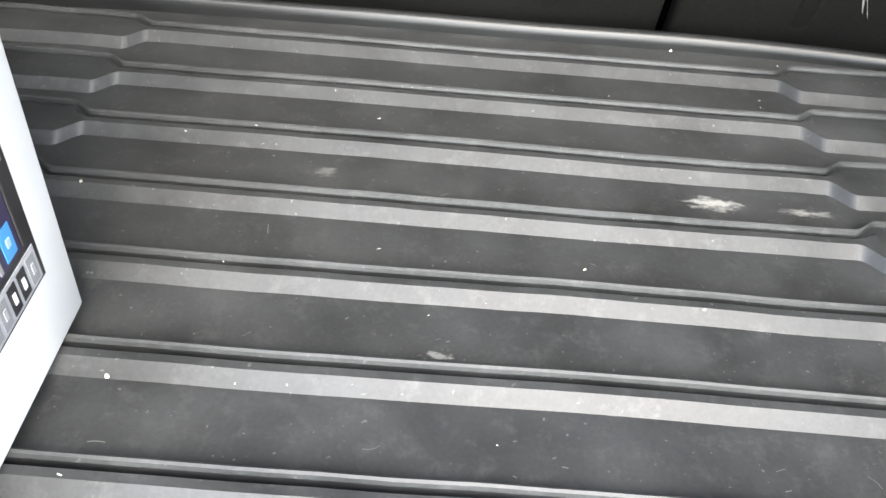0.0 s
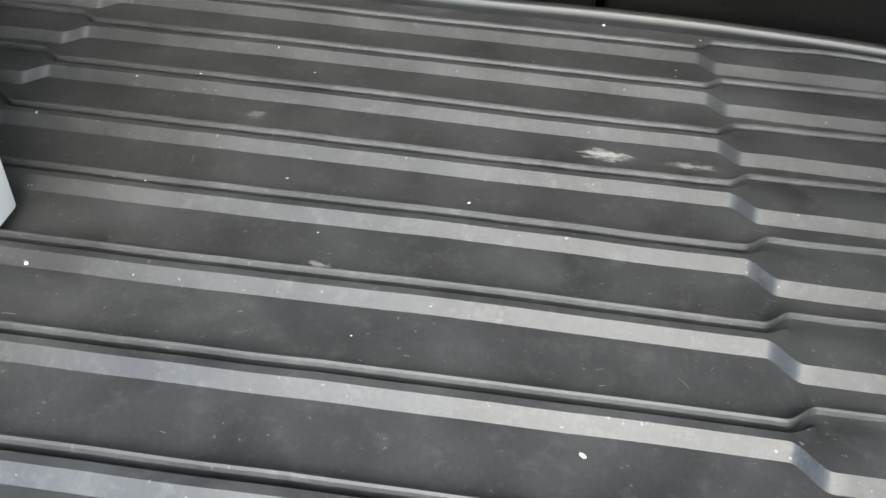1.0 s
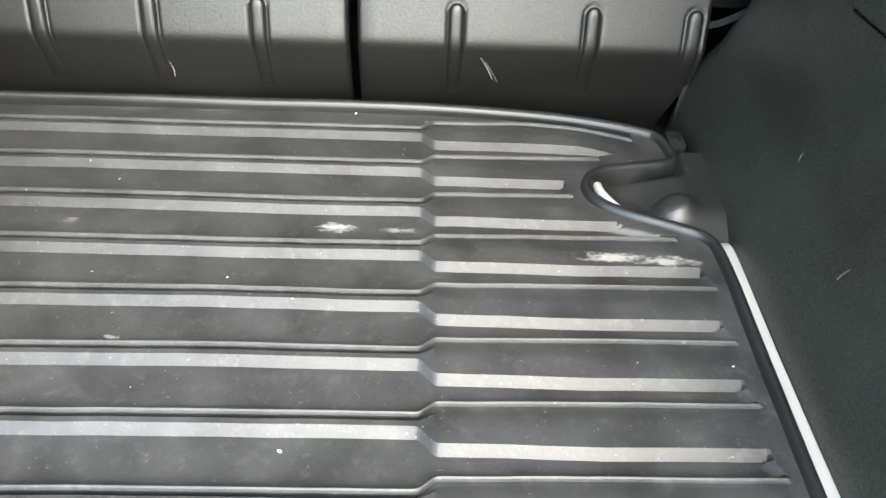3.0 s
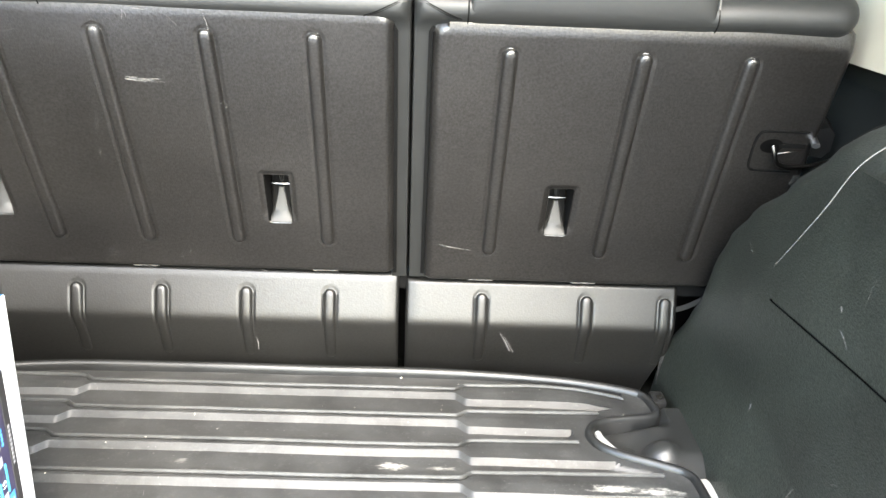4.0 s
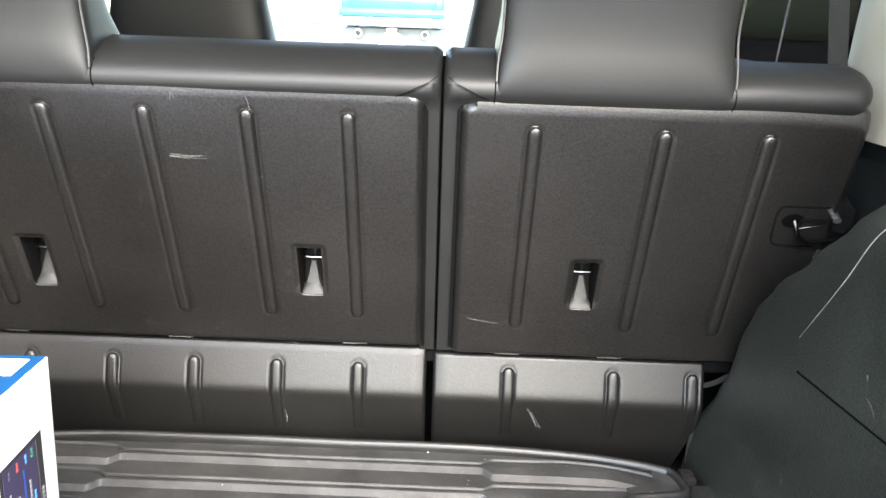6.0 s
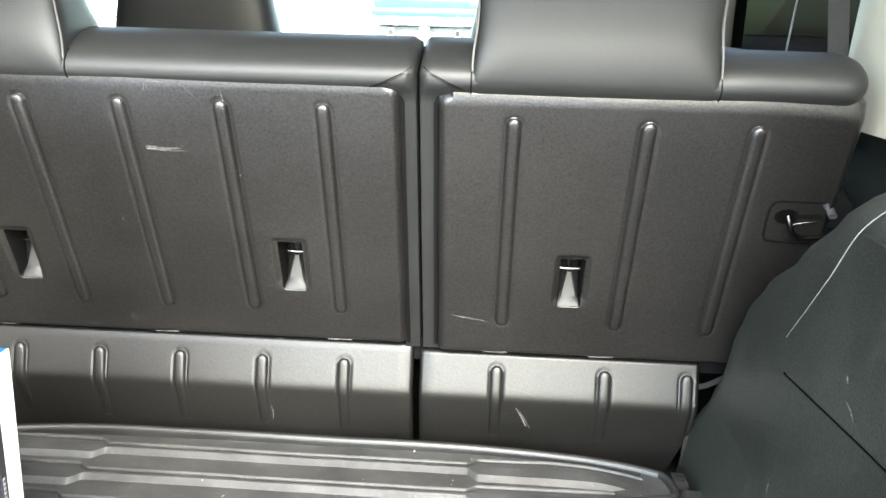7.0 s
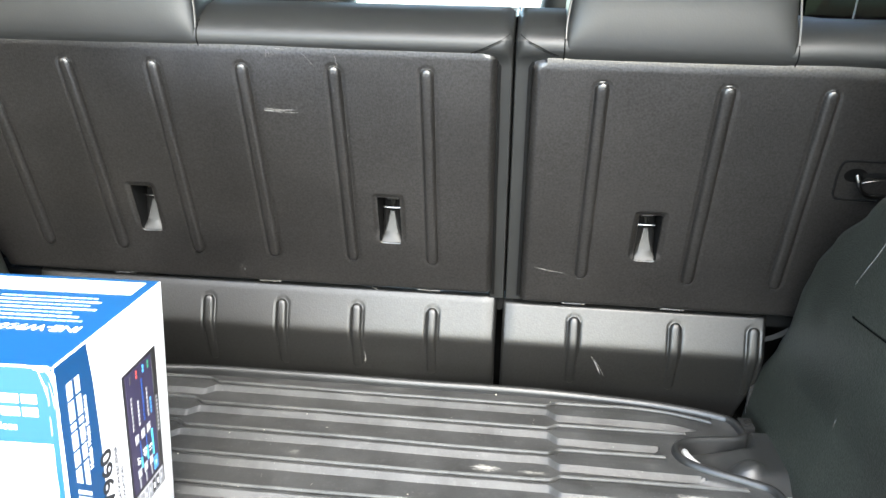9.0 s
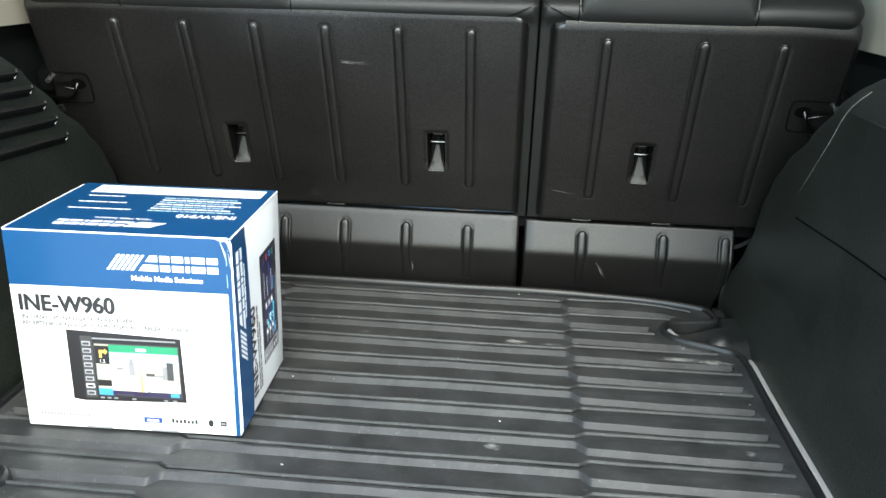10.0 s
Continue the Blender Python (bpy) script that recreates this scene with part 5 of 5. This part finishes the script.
# rubbed white edges and corners
for pts, up in ((((-BW / 2 + 0.004, -BD / 2, BH), (-0.02, -BD / 2 - 0.0002, BH + 0.0002), (BW / 2 - 0.004, -BD / 2, BH)), (0, -1, 1)),
                (((BW / 2, -BD / 2 + 0.003, BH), (BW / 2 + 0.0002, 0, BH), (BW / 2, BD / 2 - 0.004, BH)), (1, 0, 1)),
                (((BW / 2, -BD / 2, 0.004), (BW / 2 + 0.0002, -BD / 2, BH / 2), (BW / 2, -BD / 2, BH - 0.006)), (1, -1, 0)),
                (((BW / 2 - 0.012, -BD / 2 - 0.0005, BH - 0.003), (BW / 2 - 0.004, -BD / 2 - 0.0006, BH - 0.003), (BW / 2 - 0.001, -BD / 2, BH - 0.016)), (0, -1, 0)),
                (((-BW / 2, -BD / 2 + 0.003, BH), (-BW / 2, 0, BH + 0.0002), (-BW / 2, BD / 2 - 0.01, BH)), (-1, 0, 1))):
    line = curve_points(pts, n=14)
    bm = sweep([Vector(p) + Vector((noise.noise((i * 0.9, 1, 2)), noise.noise((i * 0.9, 5, 2)), noise.noise((i * 0.7, 9, 4)))) * 0.0003 for i, p in enumerate(line)], circle(0.0011, 6), up=up)
    part("rubbed_edge", bm, CARD, carton, "rubbed white edge", own=True)
for x in (-0.045, 0.04):
    printed("flap_tab", FRONT, rect(BW / 2 + x - 0.017, BW / 2 + x + 0.017, 0.001, 0.0035), GREYINK, 1)


# ---- marks and crumbs ----
def scuff(name, points, w, place, parent, seed, mat=None):
    """A thin pale ragged mark on a surface."""
    rnd = random.Random(seed)
    bm = bmesh.new()
    line = curve_points([(a, b, 0) for a, b in points], n=8)
    left, right = [], []
    for i, p in enumerate(line):
        k = w * rnd.uniform(0.25, 1) * math.sin(math.pi * (i + 0.5) / len(line)) ** 0.4
        d = (line[min(i + 1, len(line) - 1)] - line[max(0, i - 1)]).normalized()
        s = Vector((-d.y, d.x, 0)) * k
        left.append(bm.verts.new(place(p.x + s.x, p.y + s.y)))
        right.append(bm.verts.new(place(p.x - s.x, p.y - s.y)))
    for i in range(len(line) - 1):
        bm.faces.new((left[i], left[i + 1], right[i + 1], right[i]))
    part(name, bm, mat or PALE, parent, smooth=False)


def smudge(x, z, wide, high, n, host, place, seed):
    rnd = random.Random(seed)
    for i in range(n):
        a, c, l = x + rnd.gauss(0, wide), z + rnd.gauss(0, high), rnd.uniform(0.002, 0.007)
        t = rnd.gauss(0.5, 0.6)
        scuff("scuff", [(a, c), (a + l * 0.5 * math.cos(t), c + l * 0.5 * math.sin(t)), (a + l * math.cos(t), c + l * math.sin(t))], rnd.uniform(0.0003, 0.0008), place, host, seed * 50 + i, DULL)


panels = [o for o in scene.objects if o.name.startswith("back_panel")]
flaps_ = [o for o in scene.objects if o.name.startswith("lower_flap")]
on_back = lambda x, s: seat(x, s, 0.0102)
on_flap = lambda x, z: flap_place(x, z, 0.0012)
for k, (a, c, dz, w) in enumerate(((-0.380, -0.345, 0.0, 0.0004), (-0.376, -0.338, 0.0012, 0.0005), (-0.379, -0.352, -0.0012, 0.0004), (-0.372, -0.335, -0.0022, 0.0003), (-0.380, -0.366, 0.0024, 0.0006), (-0.381, -0.368, -0.0005, 0.0008))):
    scuff("scuff", [(a, at_height(0.430 + dz)), ((a + c) / 2, at_height(0.4295 + dz)), (c, at_height(0.430 + dz))], w, on_back, panels[1], 101 + k)
on_bevel = lambda x, s: seat(x, s, 0.0104 - 0.0085 * (1 - min(1, (0.346 - s) / 0.024)) ** 2)
for i, (x, s, dx, ds) in enumerate(((-0.366, 0.330, -0.002, -0.011), (-0.364, 0.327, 0.001, -0.006), (-0.322, 0.326, 0.013, -0.016), (-0.283, 0.329, 0.003, -0.018), (-0.355, 0.331, 0.012, -0.001))):
    scuff("scuff", [(x, s), (x + dx * 0.5 + 0.0006, s + ds * 0.5), (x + dx, s + ds)], 0.0004, on_bevel, panels[1], 140 + i)
scuff("scuff", [(-0.025, at_height(0.212)), (-0.008, at_height(0.208)), (0.018, at_height(0.204))], 0.0008, on_back, panels[0], 4)
scuff("scuff", [(-0.262, at_height(0.160)), (-0.252, at_height(0.156))], 0.0005, on_back, panels[1], 5)
scuff("scuff", [(0.068, 0.066), (0.076, 0.052), (0.084, 0.034)], 0.0011, on_flap, flaps_[0], 6)
scuff("scuff", [(0.073, 0.062), (0.083, 0.044), (0.090, 0.030)], 0.0006, on_flap, flaps_[0], 7)
smudge(-0.455, at_height(0.180), 0.006, 0.006, 9, panels[1], on_back, 7)
smudge(-0.350, at_height(0.182), 0.012, 0.007, 10, panels[1], on_back, 8)
smudge(-0.276, at_height(0.40), 0.003, 0.030, 5, panels[1], lambda x, s: seat(x, s, 0.0150), 9)
scuff("scuff", [(-0.276, 0.048), (-0.274, 0.036), (-0.275, 0.024)], 0.0009, on_flap, flaps_[1], 8)
wall_right = bpy.data.objects["wall_right"]
on_wall = lambda y, z: Vector((wall_x(z) - 0.0012, y, z))
on_cover = lambda y, z: Vector((wall_x(z) - 0.0048, y, z))
for i, (y, z, dy, dz, w) in enumerate(((-0.177, 0.119, 0.002, -0.012, 0.0012), (-0.10, 0.262, 0.02, 0.012, 0.0005), (-0.30, 0.10, 0.006, -0.016, 0.0008), (-0.36, 0.15, 0.01, -0.006, 0.0008))):
    scuff("scuff", [(y, z), (y + dy * 0.5 + 0.001, z + dz * 0.5), (y + dy, z + dz)], w, on_wall, wall_right, 20 + i)
for i, (y, z, dy, dz, w) in enumerate(((-0.304, 0.276, -0.018, -0.010, 0.0012), (-0.296, 0.295, -0.004, -0.004, 0.0016), (-0.33, 0.31, -0.004, 0.03, 0.0003))):
    scuff("scuff", [(y, z), (y + dy * 0.5, z + dz * 0.5 + 0.002), (y + dy, z + dz)], w, on_cover, wall_right, 40 + i)

bm = bmesh.new()
rnd = random.Random(3)
spots = [(-0.376, 0.030, 0.0018), (-0.397, -0.322, 0.0016), (-0.463, -0.181, 0.0014), (-0.0695, 0.0575, 0.0020), (-0.093, -0.395, 0.0018), (-0.10, 0.034, 0.0009), (0.01, 0.033, 0.0009)]
for i in range(46):
    spots.append((rnd.uniform(-0.70, 0.26), rnd.uniform(-0.62, 0.03), rnd.choice((0.0003, 0.0003, 0.0004, 0.0004, 0.0005, 0.0006, 0.0009))))
for x, y, r in spots:
    n = round(-y / PITCH)
    d = abs(x - MID)
    off = (-y % PITCH)
    high = (off < 0.0 or PITCH - off < 0.022) if d < 0.25 else not (0.018 < off < 0.028)
    z = (H if high else 0.0) + 0.0016 * noise.noise(((x - MID) * 4.0, y * 7.0, 2.2)) + 0.0003
    a, stretch = rnd.uniform(0, 3.14), rnd.choice((1, 1, 1.5, 3)) if r < 0.001 else 1.2
    ring = []
    for k in range(6):
        t = k * math.pi / 3
        p = Vector((r * stretch * math.cos(t), r * math.sin(t) * rnd.uniform(0.6, 1.0), 0))
        p.rotate(Euler((0, 0, a)))
        ring.append(bm.verts.new((x + p.x, y + p.y, z)))
    tip = bm.verts.new((x, y, z + r * 0.7))
    for k in range(6):
        bm.faces.new((ring[k], ring[(k + 1) % 6], tip))
rng = random.Random(21)
for host, x0, x1, n in ((panels[0], -0.03, 0.33, 7), (panels[1], -0.75, -0.10, 12)):
    for i in range(n):
        x, s, a, l = rng.uniform(x0, x1), rng.uniform(at_height(0.165), at_height(0.48)), rng.gauss(0.4, 0.8), rng.choice((0.004, 0.008, 0.014, 0.022))
        scuff("scuff", [(x, s), (x + l * 0.5 * math.cos(a) + 0.0008, s + l * 0.5 * math.sin(a)), (x + l * math.cos(a), s + l * math.sin(a))], rng.choice((0.00018, 0.00025, 0.0004)), on_back, host, 60 + i, DULL)
for i in range(12):
    y, z, a, l = rng.uniform(-0.5, -0.05), rng.uniform(0.03, 0.22), rng.gauss(1.2, 0.6), rng.choice((0.005, 0.01, 0.02))
    if y < front_edge(z) - 0.03:
        scuff("scuff", [(y, z), (y + l * 0.5 * math.cos(a) + 0.001, z + l * 0.5 * math.sin(a)), (y + l * math.cos(a), z + l * math.sin(a))], rng.choice((0.0002, 0.0003, 0.0005)), on_wall, wall_right, 90 + i, DULL)

for i in range(12):
    y, z, a, l = rng.uniform(-0.55, -0.08), rng.uniform(0.03, 0.21), rng.gauss(1.3, 0.5), rng.uniform(0.003, 0.008)
    if y < front_edge(z) - 0.03:
        scuff("scuff", [(y, z), (y + l * 0.5 * math.cos(a) + 0.0006, z + l * 0.5 * math.sin(a)), (y + l * math.cos(a), z + l * math.sin(a))], rng.uniform(0.0005, 0.0010), on_wall, wall_right, 120 + i, DULL)

hair = bmesh.new()
for i in range(110):
    x, n = rnd.uniform(-0.70, 0.26), rnd.randrange(0, 10)
    a, length = rnd.gauss(0, 0.7), rnd.choice((0.0015, 0.002, 0.003, 0.005, 0.008))
    inner = abs(x - MID) < 0.235
    y = -PITCH * n + (rnd.uniform(-0.034, -0.008) if inner else rnd.uniform(-0.022, -0.014))
    bend, line = rnd.uniform(-1, 1), []
    for k in range(5):
        f = k / 4 - 0.5
        p = Vector((f * length, bend * f * f * length * 0.6, 0))
        p.rotate(Euler((0, 0, a * (1 if inner else 0.2))))
        line.append(p + Vector((x, y, 0)))
    w = rnd.choice((0.00012, 0.00018, 0.00028))
    z = lambda p: 0.0016 * noise.noise(((p.x - MID) * 4.0, p.y * 7.0, 2.2)) + 0.0006
    for p, q in zip(line, line[1:]):
        s = Vector((-(q - p).y, (q - p).x, 0)).normalized() * w
        hair.faces.new([hair.verts.new((v.x, v.y, z(v))) for v in (p - s, q - s, q + s, p + s)])
solid("scratches", hair, PALE, "fine pale scratches and hairs on the rubber mat", "scratches", "stuff", smooth=False)
solid("crumbs", bm, PAPER, "pale crumbs and lint scattered on the mat", "crumbs", "stuff", smooth=False)


# ---- vehicles and a tree outside ----
def wheel(cx, cy, cz, r, parent):
    w = part("wheel", cylinder((cx, cy, cz), (1, 0, 0), r * 0.62, 0.20, 20), STEEL, parent)
    part("tyre", sweep([(cx, cy + r * 0.82 * math.cos(a), cz + r * 0.82 * math.sin(a)) for a in steps(0, 2 * math.pi * 27 / 28, 28)], [(0.11, -0.10), (0.11, 0.06), (0.07, r * 0.18), (-0.07, r * 0.18), (-0.11, 0.06), (-0.11, -0.10)], closed=True, up=(1, 0, 0)), TYRE, w)


tx, ty, tz = -1.20, 14.0, -0.085
truck = thing("pickup_truck", (tx, ty, tz), "blue pickup truck parked on the drive, seen from behind", "truck")
part("bed", box(tx - 0.93, tx + 0.93, ty + 0.08, ty + 2.0, tz + 0.72, tz + 1.32, 0.06, 3), PAINT, truck)
part("cab", box(tx - 0.88, tx + 0.88, ty + 2.05, ty + 3.9, tz + 0.70, tz + 1.85, 0.16, 3), PAINT, truck)
part("rear_window", box(tx - 0.66, tx + 0.66, ty + 2.03, ty + 2.06, tz + 1.36, tz + 1.72, 0.01), TINT, truck)
part("bonnet", box(tx - 0.90, tx + 0.90, ty + 3.9, ty + 5.2, tz + 0.60, tz + 1.22, 0.1, 3), PAINT, truck)
gate_ = part("tailgate", box(tx - 0.79, tx + 0.79, ty + 0.03, ty + 0.08, tz + 0.80, tz + 1.30, 0.015), PAINT, truck)
part("gate_handle", box(tx - 0.12, tx + 0.12, ty + 0.005, ty + 0.035, tz + 1.06, tz + 1.16, 0.01), CHROME, gate_)
for k in (-1, 1):
    part("exhaust_tip", sweep([(tx + k * 0.60 + 0.062 * math.cos(a), ty + 0.05, tz + 0.475 + 0.062 * math.sin(a)) for a in steps(0, 2 * math.pi * 19 / 20, 20)], [(0.013, -0.08), (0.013, 0.08), (-0.013, 0.08), (-0.013, -0.08)], closed=True, up=(0, 1, 0)), CHROME, truck, "round chrome exhaust tip")
    for yy in (0.95, 4.3):
        wheel(tx + k * 0.78, ty + yy, tz + 0.38, 0.38, truck)
part("step_bumper", box(tx - 0.92, tx + 0.92, ty - 0.08, ty + 0.10, tz + 0.60, tz + 0.76, 0.03), CHROME, truck, "bright step bumper")
part("bumper_pad", box(tx - 0.95, tx + 0.95, ty - 0.10, ty + 0.06, tz + 0.765, tz + 0.90, 0.02), PAINT, truck)
part("underbody", box(tx - 0.88, tx + 0.88, ty + 0.16, ty + 3.0, tz + 0.18, tz + 0.58, 0.03), CHASSIS, truck, "dusty grey underbody")
part("spare_wheel", cylinder((tx, ty + 0.14, tz + 0.26), (0, 1, 0), 0.26, 0.10, 28), CHROME, truck, "bright spare wheel under the tail")
part("axle", cylinder((tx, ty + 0.95, tz + 0.38), (1, 0, 0), 0.06, 1.5), STEEL, truck)
part("differential", cylinder((tx, ty + 0.95, tz + 0.38), (0, 1, 0), 0.16, 0.3), STEEL, truck)
part("hitch", box(tx - 0.09, tx + 0.09, ty - 0.02, ty + 0.16, tz + 0.48, tz + 0.58, 0.01), CHROME, truck)

cx, cy, cz = 3.4, 6.0, -0.62
car = thing("parked_car", (cx, cy, cz), "maroon car parked beside the drive", "car")
body = [(-2.1, 0.30), (-2.15, 0.72), (-2.0, 1.05), (-1.7, 1.22), (-1.35, 1.68), (0.75, 1.70), (1.25, 1.20), (2.1, 1.05), (2.2, 0.60), (2.1, 0.28)]
bm = bmesh.new()
rings = []
for x, f in ((-0.86, 0.93), (-0.80, 1.0), (0.80, 1.0), (0.86, 0.93)):
    rings.append([bm.verts.new((cx + x * (0.80 if z > 1.4 else 1), cy + y * f, cz + 0.28 + (z - 0.28) * f)) for y, z in body])
for a, q in zip(rings, rings[1:]):
    for j in range(len(body)):
        bm.faces.new((a[j], a[(j + 1) % 10], q[(j + 1) % 10], q[j]))
bm.faces.new(rings[0])
bm.faces.new(rings[-1])
part("body", bm, MAROON, car)
side = grid([-1.25, -0.25, 0.75], [1.24, 1.58], lambda y, z: (cx - 0.865 + 0.36 * (z - 1.20), cy + y, cz + z), (0.02, 0, 0))
part("side_window", side, GLASSREFLECT, car, "side window coloured green for the reflected sky and trees")
for k in (-1, 1):
    for yy in (-1.35, 1.35):
        wheel(cx + k * 0.74, cy + yy, cz + 0.32, 0.32, car)


def tree(x, y, z, h, seed):
    """A tapered trunk with limbs and a crown of many small leaf clumps."""
    rnd = random.Random(seed)
    t = thing("tree", (x, y, z), "leafy green tree beyond the parked car", "tree", "trees")
    part("trunk", sweep([(x, y, z), (x + 0.05, y, z + h * 0.2), (x, y + 0.05, z + h * 0.45), (x + 0.1, y, z + h * 0.7)], circle(0.14, 8), up=(0, 1, 0)), BARK, t)
    limbs = bmesh.new()
    tips = []
    for i in range(9):
        a, zz = i * 2.4, z + h * rnd.uniform(0.3, 0.6)
        e = Vector((x + math.cos(a) * h * 0.25, y + math.sin(a) * h * 0.25, zz + h * rnd.uniform(0.1, 0.3)))
        sweep([(x, y, zz), (Vector((x, y, zz)) + e) / 2 + Vector((0, 0, 0.15)), e], circle(0.04, 6), up=(0.1, 0.2, 1), bm=limbs)
        tips.append(e)
    part("limbs", limbs, BARK, t)
    crown = bmesh.new()
    for e in tips + [Vector((x, y, z + h * 0.8))]:
        for k in range(260):
            p = e + Vector((rnd.gauss(0, 1), rnd.gauss(0, 1), rnd.gauss(0, 0.8))) * h * 0.10
            d = Vector((rnd.uniform(-1, 1), rnd.uniform(-1, 1), rnd.uniform(-1, 1))).normalized() * rnd.uniform(0.06, 0.11)
            s = d.orthogonal().normalized() * 0.045
            crown.faces.new([crown.verts.new(q) for q in (p - d, p + s, p + d, p - s)])
    part("crown", crown, LEAF, t, smooth=False)


tree(6.5, 7.5, ground_height(7.5), 5.5, 1)
tree(9.0, 5.0, ground_height(5.0), 6.0, 2)
tree(5.6, 11.0, ground_height(11.0), 5.0, 4)
